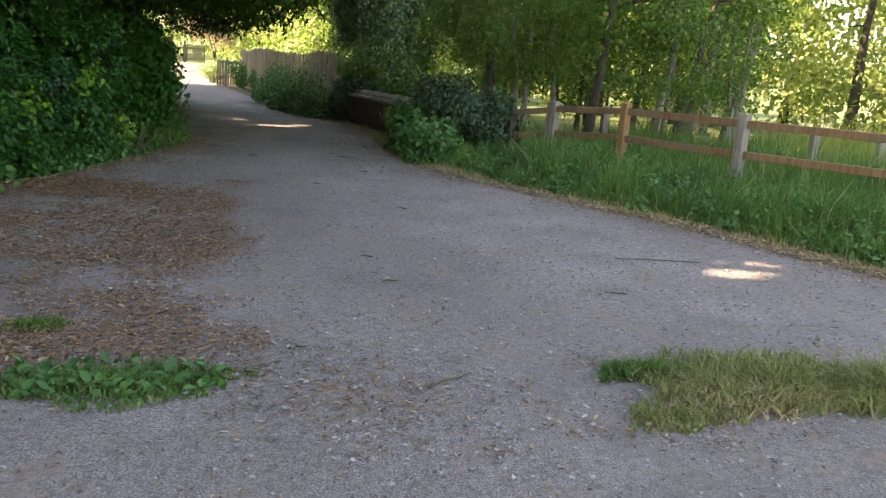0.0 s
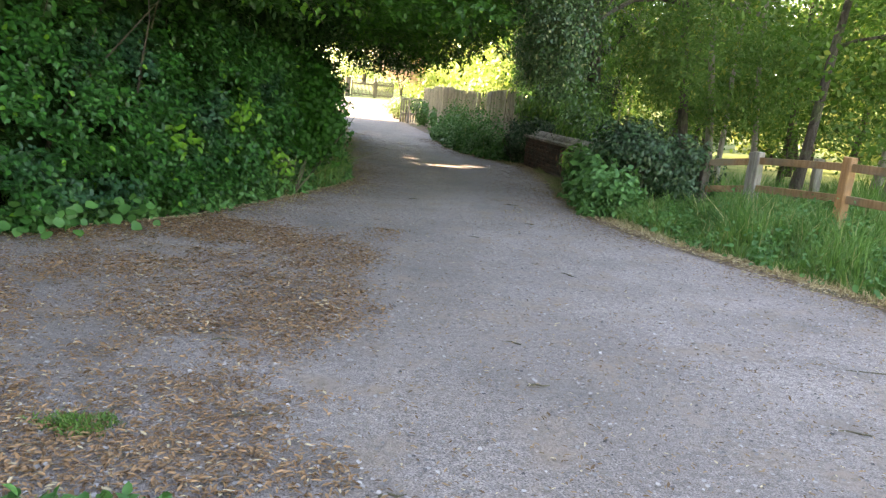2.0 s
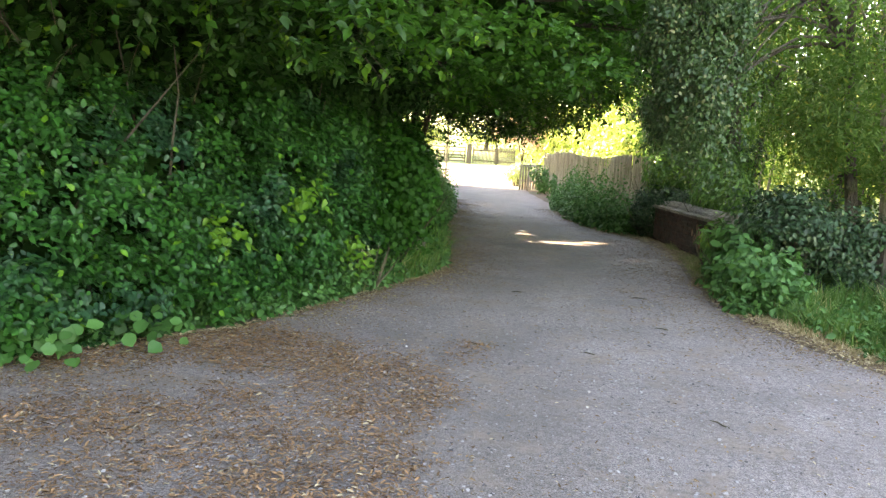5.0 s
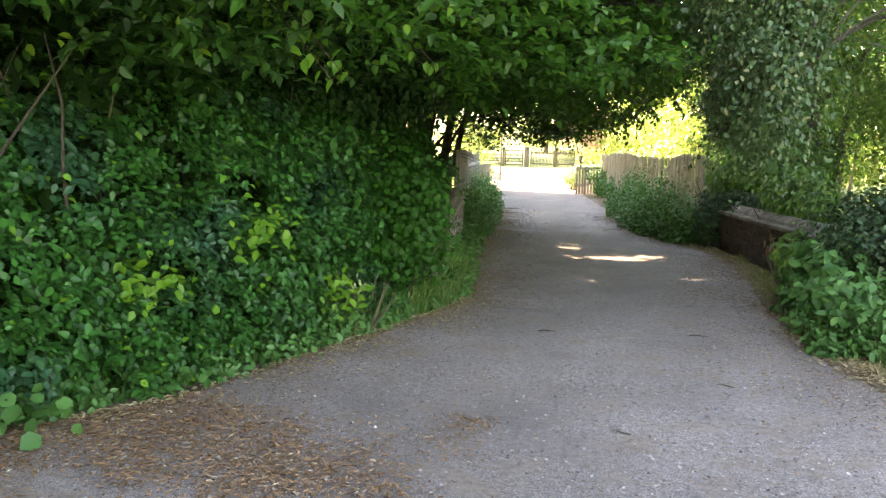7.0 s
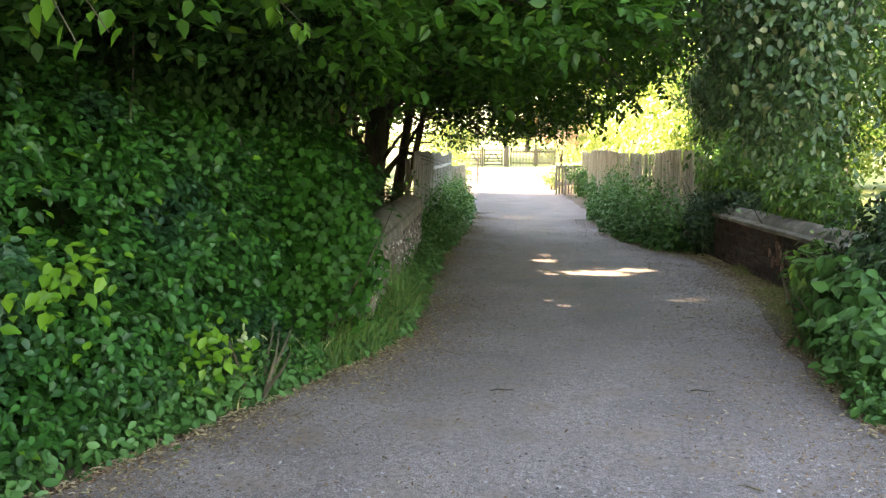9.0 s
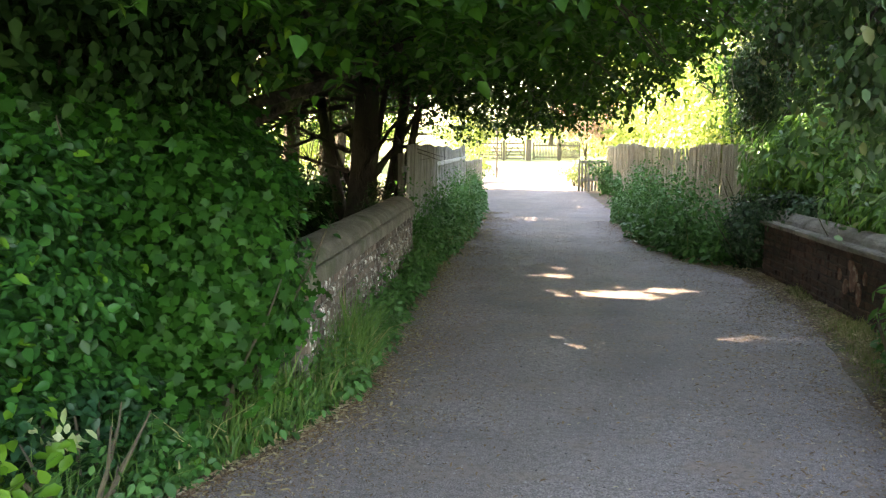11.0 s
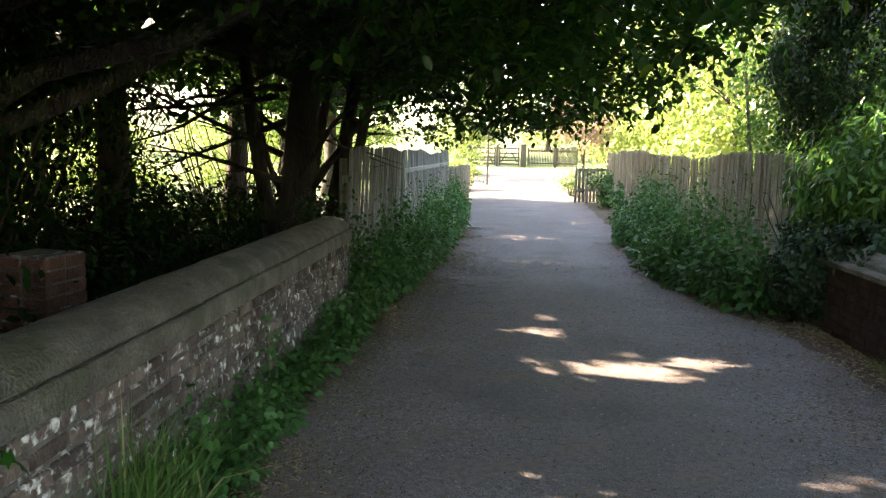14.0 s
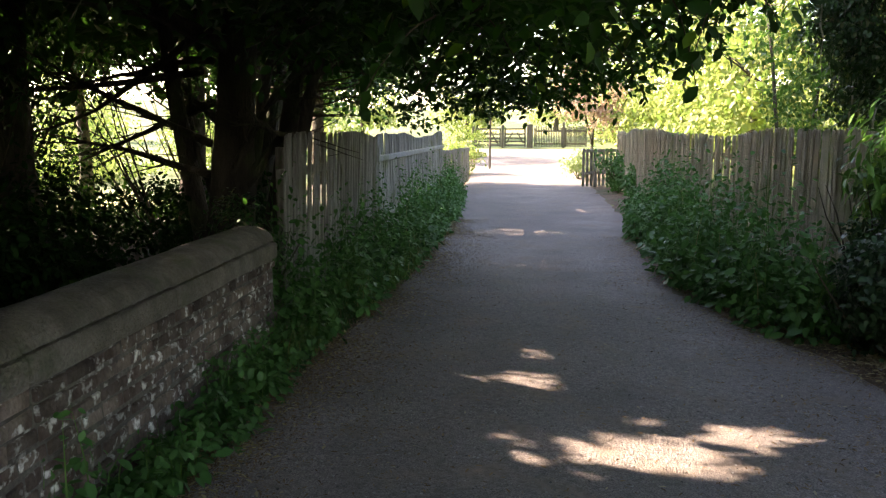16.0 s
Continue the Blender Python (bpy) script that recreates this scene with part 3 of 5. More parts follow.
def rail_fence(name, spots, top, rails, mat_of_post, label, width=0.13, rail_mat=RAIL_WOOD):
    fence = thing(name, (spots[0][0], spots[0][1], 0), label, "fence")
    o = Vector((spots[0][0], spots[0][1], 0))
    for i, (x, y) in enumerate(spots):
        bm = box_bm(width, width, top[i], 0.012, rough=0.004)
        ob = part("post", bm, mat_of_post[i], fence, "silver-grey older post" if mat_of_post[i] is OLD_WOOD else "")
        ob.location = Vector((x, y, 0)) - o
        ob.rotation_euler = (random.uniform(-0.02, 0.02), random.uniform(-0.02, 0.02), 0.3 + random.uniform(-0.1, 0.1))
    for i in range(len(spots) - 1):
        p, q = Vector((*spots[i], 0)), Vector((*spots[i + 1], 0))
        d = q - p
        for drop in rails:
            za, zb = top[i] - drop, top[i + 1] - drop
            bm = box_bm(d.length - 0.06, 0.045, 0.10, 0.006, (d.length / 2, 0, -0.05), rough=0.003)
            ob = part("rail", bm, rail_mat, fence)
            ob.location = p - o + Vector((0, 0, za))
            ob.rotation_euler = (0, -math.atan2(zb - za, d.length), math.atan2(d.y, d.x))
    return fence


POSTS = [(4.93, 14.0), (5.47, 12.5), (6.2, 10.55), (7.5, 8.4), (8.9, 6.5), (10.5, 4.6)]
rail_fence("post_and_rail_fence", POSTS, [0.99, 1.08, 1.09, 1.08, 1.08, 1.08], (0.13, 0.53), [OLD_WOOD, NEW_WOOD, OLD_WOOD, NEW_WOOD, OLD_WOOD, NEW_WOOD],
           "two-rail timber fence with orange-brown rails in long grass")
rail_fence("post_and_rail_fence", [(4.4, 14.65), (4.9, 14.09)], [0.86, 0.97], (0.13, 0.53), [DARK_BOARD, OLD_WOOD],
           "short weathered rail fence running into the shrubs")
for x, y, h in ((6.75, 16.0, 0.9), (9.6, 13.5, 0.8), (11.6, 14.2, 0.7)):
    post = part("fence_post", box_bm(0.13, 0.13, h, 0.012, rough=0.004), OLD_WOOD)
    post.location = (x, y, 0)
    tagged(post, "old silver-grey fence post standing in meadow grass", "fence post", "old posts in the meadow")

# ---- field gates at the end of the lane ----


def gate_bars(name, x0, x1, y, label, arched=False):
    z = float(rise(y))
    gate = thing(name, (x0, y, z), label, "gate")
    w = x1 - x0
    for px in (0.05, w - 0.05):
        part("stile", box_bm(0.09, 0.07, 1.15, 0.008, (px, 0, 0.06)), GATE_WOOD, gate)
    if arched:
        for z0 in (0.2, 0.95):
            part("rail", box_bm(w - 0.1, 0.05, 0.09, 0.006, (w / 2, 0, z0)), GATE_WOOD, gate)
        n = 15
        for i in range(n):
            f = (i + 0.5) / n
            part("paling", box_bm(0.05, 0.025, 1.15 + 0.14 * abs(2 * f - 1) ** 2, 0.004, (0.1 + f * (w - 0.2), -0.04, 0.06)), GATE_WOOD, gate)
    else:
        for z0 in (0.12, 0.33, 0.54, 0.78, 1.08):
            part("bar", box_bm(w - 0.1, 0.04, 0.085, 0.006, (w / 2, 0, z0)), GATE_WOOD, gate)
        for sgn in (-1, 1):
            bm = box_bm(w / 2 * 1.15, 0.03, 0.08, 0.004, (0, -0.04, -0.04))
            ob = part("brace", bm, GATE_WOOD, gate)
            ob.location, ob.rotation_euler = (w / 2 + sgn * w / 4, 0, 0.6), (0, sgn * 1.05, 0)
    return gate


GATE_Y = 62.0
gate_bars("field_gate", -8.4, -7.1, GATE_Y, "grey timber five-bar field gate with cross braces")
gate_bars("field_gate", -6.6, -4.92, GATE_Y, "grey timber garden gate with dipped palings", True)
gate_bars("field_gate", -10.2, -8.6, GATE_Y, "grey timber rail hurdle beside the field gate")
gate_bars("field_gate", -4.8, -3.5, GATE_Y, "grey timber paling panel beside the gate", True)
for x, w, h in ((-8.5, 0.14, 1.35), (-6.85, 0.34, 1.4), (-4.86, 0.14, 1.5), (-10.3, 0.14, 1.3)):
    post = part("gate_post", box_bm(w, 0.2, h, 0.015), GATE_WOOD)
    post.location = (x, GATE_Y, float(rise(GATE_Y)))
    tagged(post, "stout weathered timber gate post", "gate post", "gate posts")
pole = part("pole", tube_bm([(0, 0, 0), (0.02, 0, 1.6), (0, 0.02, 3.4)], [0.05, 0.045, 0.04], 8), GATE_WOOD)
pole.location = (-6.0, 46, float(rise(46)))
tagged(pole, "slim grey wooden pole beside the sunny lane", "pole")

# ---- trees ----


def tree(name, base, trunks, limbs, crown_parts, bark, leaf, label, sides=9, category="tree", gapped=False):
    """A tree: tapered stems with limbs, and a crown of many leaves in uneven clusters.
    trunks: (dx, dy, lean x, lean y, height, radius); crown_parts: (centre, radii, leaves, leaf size, shape)."""
    ob = thing(name, base, label, category)
    o = np.array(base, float)
    bm = bmesh.new()
    for dx, dy, lx, ly, h, r in trunks:
        p, rr = limb((dx, dy, -0.05), (lx, ly, 1), h, r, 8, 0.07, 0.03)
        rr[0] *= 1.35
        tube_bm(p, rr, sides, bm, 0.08)
        for k in range(limbs):
            i = random.randint(3, 7)
            ang = random.uniform(0, 6.28)
            q, qr = limb(p[i], (math.cos(ang), math.sin(ang), random.uniform(0.1, 0.7)), h * random.uniform(0.22, 0.4), rr[i] * 0.55, 6, 0.22, 0.02)
            tube_bm(q, qr, 6, bm)
            for _ in range(2):
                j = random.randint(2, 5)
                ang2 = ang + random.uniform(-1.2, 1.2)
                u, ur = limb(q[j], (math.cos(ang2), math.sin(ang2), random.uniform(-0.2, 0.5)), h * random.uniform(0.1, 0.2), qr[j] * 0.6, 4, 0.25)
                tube_bm(u, ur, 5, bm)
    part("trunk", bm, bark, ob, "", True)
    for centre, radii, n, size, shape in crown_parts:
        pos, out = clumps(centre, radii, n, 0.22, max(18, n // 220))
        if gapped:
            pos, out = gaps(pos + o, out, 1.25, 0.0, 0.16)
            pos = pos - o
        ok = pos[:, 2] > 0.15
        pos, out = pos[ok], out[ok]
        part_ob = linked("crown", leaf_mesh("crown", pos, out, size * rng.uniform(0.7, 1.25, len(pos)), shape, 0.4, 0.7), leaf, ob)
        part_ob["kind"] = "stuff"
    return ob


# tall trees beyond the hedge, some out of view, added to shade the lane
for i, (x, y, h, n) in enumerate([(-7.5, -9, 10, 6000), (-8, -4, 10.5, 7000), (-7.8, 0.5, 10.5, 8000), (-7.6, 4.4, 10.5, 9000), (-6.8, 8.4, 10, 9000), (-5.9, 13.2, 10, 9000),
                                  (-6.3, 17.8, 10, 8000), (-7.2, 26.5, 10, 7000), (-7.9, 30.4, 10, 6000), (-9.2, 34.4, 9.5, 6000), (-9.6, 37.2, 9, 5000)]):
    # the second crown is coarse leaves added to block the sun
    tree("beech_tree", (x, y, 0), [(0, 0, 0.03, 0.02, h * 0.85, 0.24)], 6,
         [((0.6, 0, h * 0.60), (3.2, 3.6, h * 0.36), n, 0.19, OVAL), ((0.3, 0, h * 0.66), (3.0, 3.5, h * 0.32), 6500, 0.36, OVAL)], BARK, BEECH_LEAF, "tall beech tree with dark trunk and dense green crown, added for shade", 9, gapped=True)
# the multi-stemmed tree behind the parapet, with its crown over the lane
# large-leaved upper crowns of these trees are added as sun blockers
tree("spreading_beech_tree", (-3.6, 21.4, 0), [(0, 0, 0.02, 0.0, 6.5, 0.26), (0.26, 0.12, 0.28, 0.05, 5.5, 0.12), (-0.25, 0.1, -0.22, 0.1, 5.5, 0.12), (0.45, -0.1, 0.32, -0.05, 4.5, 0.09), (-0.05, 0.3, 0.14, 0.1, 5.0, 0.08)], 6,
     [((0.8, -1.2, 4.9), (3.4, 3.6, 1.7), 12000, 0.12, OVAL), ((0.2, -0.5, 6.2), (3.4, 3.6, 2.0), 7000, 0.34, OVAL)], BARK, BEECH_LEAF, "multi-stemmed beech leaning over the bridge parapet", 9, gapped=True)
tree("beech_tree", (-6.2, 21.6, 0), [(0, 0, 0, 0.0, 7.5, 0.26)], 6, [((0, 0, 5.6), (2.6, 3.0, 2.6), 6000, 0.17, OVAL), ((0, 0, 6.6), (2.6, 3.2, 2.4), 4500, 0.34, OVAL)], BARK, BEECH_LEAF,
     "thick dark beech trunk behind the parapet", 9, gapped=True)
tree("beech_tree", (-5.0, 24.6, 0), [(0, 0, 0.1, 0.05, 6.5, 0.15), (0.2, 0.3, -0.15, 0.1, 6, 0.1)], 6, [((0.3, 0, 4.6), (2.4, 2.8, 2.0), 7000, 0.13, OVAL), ((0, 0, 6.0), (2.6, 3.0, 2.0), 4000, 0.34, OVAL)], BARK, BEECH_LEAF,
     "slender twin-stemmed beech in deep shade", 8, gapped=True)


def low_edge(x, y):
    """The height of the underside of the branches over the lane."""
    return 1.92 + 0.16 * np.clip(x + 1.0, -1, 9) + 0.22 * np.clip(x - 0.2, 0, 9) ** 2 + 0.10 * np.sin(y * 1.3 + x) + np.clip(12.0 - y, 0, 4) * 0.10 + np.clip(-1.2 - x, 0, 1) * 0.75 * np.clip(y - 10.8, 0, 1) * np.clip(17.0 - y, 0, 1) \
        + 0.30 * np.clip(-0.2 - x, 0, 1) * np.clip(y - 14, 0, 1) * np.clip(22.5 - y, 0, 1) + np.clip(-1.8 - x, 0, 1.5) * 0.7 * np.clip(y - 16.5, 0, 1) * np.clip(24 - y, 0, 1)


def right_reach(y):
    return np.interp(y, [8, 10, 12, 15, 18, 22, 25], [-1.3, -0.3, 0.9, 1.8, 2.1, 1.5, -0.6])


def overhang():
    """Branches of the hedge beeches reaching over the lane."""
    ob = thing("overhanging_beech", (-3.4, 15.6, 0), "beech with leafy branches arching low over the lane", "tree")
    o = np.array((-3.4, 15.6, 0.0))
    bm = bmesh.new()
    p, r = limb((0, 0, -0.05), (0.1, 0, 1), 5.0, 0.2, 7, 0.06)
    tube_bm(p, r, 9, bm, 0.08)
    for k in range(16):
        ty = random.uniform(9, 23)
        q = [Vector(p[random.randint(2, 5)])]
        end = Vector((float(right_reach(ty)) * random.uniform(0.4, 0.95) + 3.4, ty - 15.6, 2.75 + random.uniform(0.0, 0.7)))
        for s in range(1, 8):
            f = s / 7
            q.append(q[0].lerp(end, f) + Vector((0, 0, 0.5 * math.sin(f * math.pi))) + Vector([random.uniform(-0.12, 0.12) for _ in range(3)]))
        part("branch", tube_bm(q, [0.07 * (1 - 0.85 * s / 7) for s in range(8)], 6), BARK, ob, "", True)
    part("trunk", bm, BARK, ob, "", True)
    # bulk of the leaves in flat layered sprays
    n = 2600
    y = rng.uniform(8.2, 25, n)
    x = -4.2 + (right_reach(y) + 4.2) * rng.uniform(0, 1, n) ** 0.8
    z = low_edge(x, y) + 0.06 + rng.gamma(1.3, 0.42, n)
    keep = np.array([noise.noise((p * 1.5, q * 1.5, r * 3.2)) > -0.16 for p, q, r in zip(x, y, z)])
    hubs = np.stack([x, y, z], 1)[keep]
    pos, out = sprays(hubs, np.tile((0.15, -0.25, 0.0), (len(hubs), 1)), 22, 0.27)
    # even filler leaves, added to trim the sun openings
    n = 30000
    y = rng.uniform(8.2, 25, n)
    x = -6.5 + (right_reach(y) + 6.4) * rng.uniform(0, 1, n) ** 0.9
    pos = np.concatenate([pos, np.stack([x, y, low_edge(x, y) + 0.25 + rng.gamma(1.3, 0.42, n)], 1)])
    out = np.concatenate([out, np.tile((0.05, -0.1, 0.9), (n, 1))])
    pos, out = gaps(pos, out, 1.12, 0.02, 0.06)
    # crown light put into colour: darker leaves hedge side, lighter lane side
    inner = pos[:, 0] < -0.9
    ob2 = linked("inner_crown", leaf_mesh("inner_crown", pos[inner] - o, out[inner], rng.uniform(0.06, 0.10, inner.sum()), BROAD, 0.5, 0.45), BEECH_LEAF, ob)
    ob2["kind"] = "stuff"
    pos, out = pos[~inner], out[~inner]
    ob2 = linked("crown", leaf_mesh("crown", pos - o, out, rng.uniform(0.06, 0.10, len(pos)), BROAD, 0.5, 0.45), LIT_BEECH_LEAF, ob)
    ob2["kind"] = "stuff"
    # coarse leaves added over the crown to block sky and sun
    n = 21000
    y = rng.uniform(9.5, 24, n)
    x = -4.2 + (right_reach(y) + 3.9) * rng.uniform(0, 1, n)
    z = low_edge(x, y) + 0.9 + rng.gamma(2.0, 0.5, n)
    pos = np.stack([x, y, z], 1)
    pos, out = gaps(pos, np.tile((0.1, -0.1, 1.0), (n, 1)), 1.15, 0.0, 0.10)
    up = linked("shading_crown", leaf_mesh("shading_crown", pos - o, out, rng.uniform(0.15, 0.28, len(pos)), OVAL, 0.3, 0.5), BEECH_LEAF, ob)
    up["kind"] = "stuff"
    # a further coarse layer, added high up to shade hedge and lane
    n = 27000
    y, x = rng.uniform(6.5, 24, n), rng.uniform(-6.8, -0.1, n)
    pos = np.stack([x, y, rng.uniform(2.75, 4.6, n) + np.clip(x + 1.0, 0, 1) * 0.6], 1)
    pos, out = gaps(pos, np.tile((0.1, -0.1, 1.0), (n, 1)), 1.15, 0.0, 0.10)
    up = linked("shading_crown", leaf_mesh("shading_crown", pos - o, out, rng.uniform(0.2, 0.34, len(pos)), OVAL, 0.3, 0.5), BEECH_LEAF, ob)
    up["kind"] = "stuff"
    # another added layer of coarse leaves, darkening the near hedge
    n = 15000
    pos = np.stack([rng.uniform(-8.0, -1.2, n), rng.uniform(4.0, 12.0, n), rng.uniform(3.0, 5.2, n)], 1)
    pos = pos[pos[:, 0] < -1.2 - np.clip(10.0 - pos[:, 1], 0, 9) * 0.75]
    pos, out = gaps(pos, np.tile((0.1, -0.1, 1.0), (len(pos), 1)), 1.15, 0.0, 0.12)
    up = linked("shading_crown", leaf_mesh("shading_crown", pos - o, out, rng.uniform(0.2, 0.34, len(pos)), OVAL, 0.3, 0.5), BEECH_LEAF, ob)
    up["kind"] = "stuff"
    # dangling shoots
    pts, outs, tw = [], [], bmesh.new()
    for k in range(300):
        yy = random.uniform(8.4, 23)
        f = random.random()
        xx = -3.4 + (float(right_reach(yy)) + 3.3) * f
        if xx > -2.6 and yy < 15.4:
            continue
        z0 = float(low_edge(xx, yy)) + random.uniform(0.0, 0.35)
        L = random.uniform(0.2, 0.48)
        ang = random.uniform(0, 6.28)
        q = [Vector((xx, yy, z0)) + Vector((math.cos(ang), math.sin(ang), 0)) * (0.8 * L * t) - Vector((0, 0, L * t * (0.25 + 0.6 * t))) for t in (0, 0.25, 0.5, 0.75, 1.0)]
        tube_bm([v - Vector(o) for v in q], [0.005, 0.004, 0.0035, 0.003, 0.002], 4, tw)
        for i in range(10):
            t = i / 9 * 3.99
            v = q[int(t)].lerp(q[int(t) + 1], t - int(t))
            pts.append(v + Vector((random.uniform(-0.03, 0.03), random.uniform(-0.03, 0.03), 0)))
            outs.append((random.uniform(-0.6, 0.6), -0.7, 0.4))
    part("twig_spray", tw, TWIG, ob)["kind"] = "stuff"
    pts = np.array([tuple(v) for v in pts])
    ob3 = linked("hanging_leaves", leaf_mesh("hanging_leaves", pts - o, np.array(outs), rng.uniform(0.06, 0.095, len(pts)), OVAL, 1.0, 0.5), BEECH_LEAF, ob)
    ob3["kind"] = "stuff"
    # drooping crown-edge sprays, backlight put into colour, each leaf on a short twig
    for root, tip, count, size in LIT_SPRAYS:
        root, tip = Vector(root), Vector(tip)
        tw, pts, outs = bmesh.new(), [], []
        for k in range(3):
            end = tip + Vector((random.uniform(-0.22, 0.22), random.uniform(-0.25, 0.25), random.uniform(0.0, 0.3))) * (k > 0)
            q = [root.lerp(end, f) + Vector((0, 0, 0.22 * math.sin(f * math.pi))) for f in (0, 0.2, 0.4, 0.6, 0.8, 1.0)]
            tube_bm([v - Vector(o) for v in q], [0.010, 0.008, 0.006, 0.005, 0.004, 0.002], 5, tw)
            for i in range(count):
                f = 0.25 + 0.75 * i / (count - 1)
                v = q[min(4, int(f * 5))].lerp(q[min(5, int(f * 5) + 1)], f * 5 - int(f * 5))
                pts.append(tuple(v + Vector((random.uniform(-0.09, 0.09), random.uniform(-0.09, 0.09), random.uniform(-0.05, 0.02)))))
                outs.append((random.uniform(-0.4, 0.6), -0.75, 0.55))
        part("twig", tw, TWIG, ob)
        fresh = linked("lit_spray", leaf_mesh("lit_spray", np.array(pts) - o, np.array(outs), size * rng.uniform(0.75, 1.2, len(pts)), BROAD, 1.2, 0.35), SPRAY_LEAF, ob, "drooping leaves coloured bright green for backlight")
        fresh["kind"] = "stuff"
    return ob


LIT_SPRAYS = [((-2.3, 10.9, 2.7), (-0.80, 9.85, 1.92), 22, 0.085), ((-2.4, 10.6, 2.75), (-1.35, 9.6, 2.05), 20, 0.085), ((-2.0, 11.9, 2.7), (-0.50, 11.0, 2.10), 22, 0.085),
                ((-2.2, 11.3, 2.8), (-0.25, 10.6, 2.35), 20, 0.08), ((-2.2, 10.0, 2.8), (-1.7, 8.9, 2.2), 20, 0.085), 
                ((-3.2, 9.2, 2.7), (-2.4, 8.2, 2.15), 22, 0.08), ((-3.6, 8.6, 2.6), (-3.1, 7.7, 2.1), 22, 0.08), ((-0.4, 14.6, 2.9), (0.95, 14.1, 1.98), 12, 0.085),
                ((0.0, 15.2, 2.9), (1.35, 14.9, 2.25), 14, 0.085), ((-1.0, 15.6, 2.9), (-0.55, 14.9, 2.15), 16, 0.085), ((-1.8, 15.8, 2.8), (-1.0, 15.4, 2.1), 18, 0.085),
                ((0.2, 17.2, 2.9), (1.2, 16.6, 2.35), 18, 0.085)]


overhang()

# ---- the hedge ----
HEDGE = [(-9.5, 5.4), (-6.0, 6.5), (-3.6, 7.9), (-2.72, 8.9), (-2.25, 10.0), (-1.9, 11.0), (-1.62, 12.0), (-1.42, 13.0), (-1.20, 13.9)]


def along(line, n):
    """Random places along a line of points: place, outward way (to the right of travel)."""
    P = np.array(line, float)
    seg = np.linalg.norm(np.diff(P, axis=0), axis=1)
    cum = np.concatenate([[0], np.cumsum(seg)])
    s = rng.uniform(0, cum[-1], n)
    i = np.clip(np.searchsorted(cum, s) - 1, 0, len(seg) - 1)
    f = (s - cum[i]) / seg[i]
    pos = P[i] + (P[i + 1] - P[i]) * f[:, None]
    d = unit(P[i + 1] - P[i])
    return pos, np.stack([d[:, 1], -d[:, 0]], 1), s


def hedge():
    ob = thing("hedge", (-2.6, 10.5, 0), "tall dense green beech hedge with dark gaps", "hedge")
    o = np.array((-2.6, 10.5, 0.0))
    n = 6000
    p, nrm, q = along(HEDGE, n)
    z = 0.06 + (np.interp(p[:, 1], [5, 10.2, 11.6, 14], [2.9, 2.9, 2.1, 1.75]) - 0.04) * rng.uniform(0, 1, n)
    bulge = np.array([noise.noise((a * 0.8, b * 0.8, 0)) + 0.6 * noise.noise((a * 2.2, b * 3.4, 5)) + 0.35 * noise.noise((a * 5, b * 8, 9)) for a, b in zip(q, z)])
    depth = rng.gamma(1.2, 0.10, n) - 0.30 * bulge - 0.04 + np.clip(0.25 - z, 0, 1) * 0.3 + np.clip(z - 1.45, 0, 2) * 0.75
    hole = np.array([noise.noise((a * 1.6 + 40, b * 1.9, 3)) for a, b in zip(q, z)]) > 0.33
    depth = np.where(hole, depth + 0.5, depth)
    hubs = np.stack([p[:, 0] - nrm[:, 0] * depth, p[:, 1] - nrm[:, 1] * depth, z], 1)
    pos, out = sprays(hubs, np.stack([nrm[:, 0], nrm[:, 1], 0 * z], 1), 25, 0.13, 0.8, 1.6)
    pos[:, 2] = np.maximum(pos[:, 2], 0.03)
    f = linked("foliage", leaf_mesh("foliage", pos - o, out, rng.uniform(0.038, 0.078, len(pos)), BROAD, 0.35, 0.34), HEDGE_LEAF, ob)
    f["kind"] = "stuff"
    # inner layer of leaves, near-black for the shade inside the hedge
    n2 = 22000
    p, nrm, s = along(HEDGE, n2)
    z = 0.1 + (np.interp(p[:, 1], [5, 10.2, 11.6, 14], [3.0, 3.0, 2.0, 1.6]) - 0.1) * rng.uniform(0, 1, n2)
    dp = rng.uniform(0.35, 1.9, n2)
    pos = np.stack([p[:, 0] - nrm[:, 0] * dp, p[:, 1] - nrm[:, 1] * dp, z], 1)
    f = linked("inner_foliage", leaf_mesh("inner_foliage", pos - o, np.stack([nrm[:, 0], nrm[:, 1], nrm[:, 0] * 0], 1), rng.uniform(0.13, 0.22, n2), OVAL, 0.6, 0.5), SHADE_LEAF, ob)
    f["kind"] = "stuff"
    bm = bmesh.new()
    p, nrm, s = along(HEDGE, 60)
    for (x, y), nn in zip(p, nrm):
        q, r = limb((x - nn[0] * 0.6 - o[0], y - nn[1] * 0.6 - o[1], 0), (nn[0] * 0.1, nn[1] * 0.1, 1), random.uniform(1.5, 2.6), 0.022, 6, 0.2)
        tube_bm(q, r, 5, bm)
    part("stem_thicket", bm, BARK, ob)["kind"] = "stuff"
    # clusters of fresh yellow-green leaves
    pts = []
    for cx, cy, cz in ((-1.80, 10.95, 1.00), (-1.62, 12.0, 0.42), (-2.2, 10.2, 0.72)):
        k = 80
        pts.append(np.array((cx + 0.06, cy - 0.06, cz)) + rng.normal(0, 1, (k, 3)) * (0.12, 0.16, 0.09))
    pts = np.concatenate(pts)
    f = linked("fresh_leaves", leaf_mesh("fresh_leaves", pts - o, np.tile((0.5, -0.5, 0.8), (len(pts), 1)), rng.uniform(0.06, 0.095, len(pts)), BROAD, 0.6, 0.3), LIME_LEAF, ob, "fresh yellow-green leaves")
    f["kind"] = "stuff"


hedge()


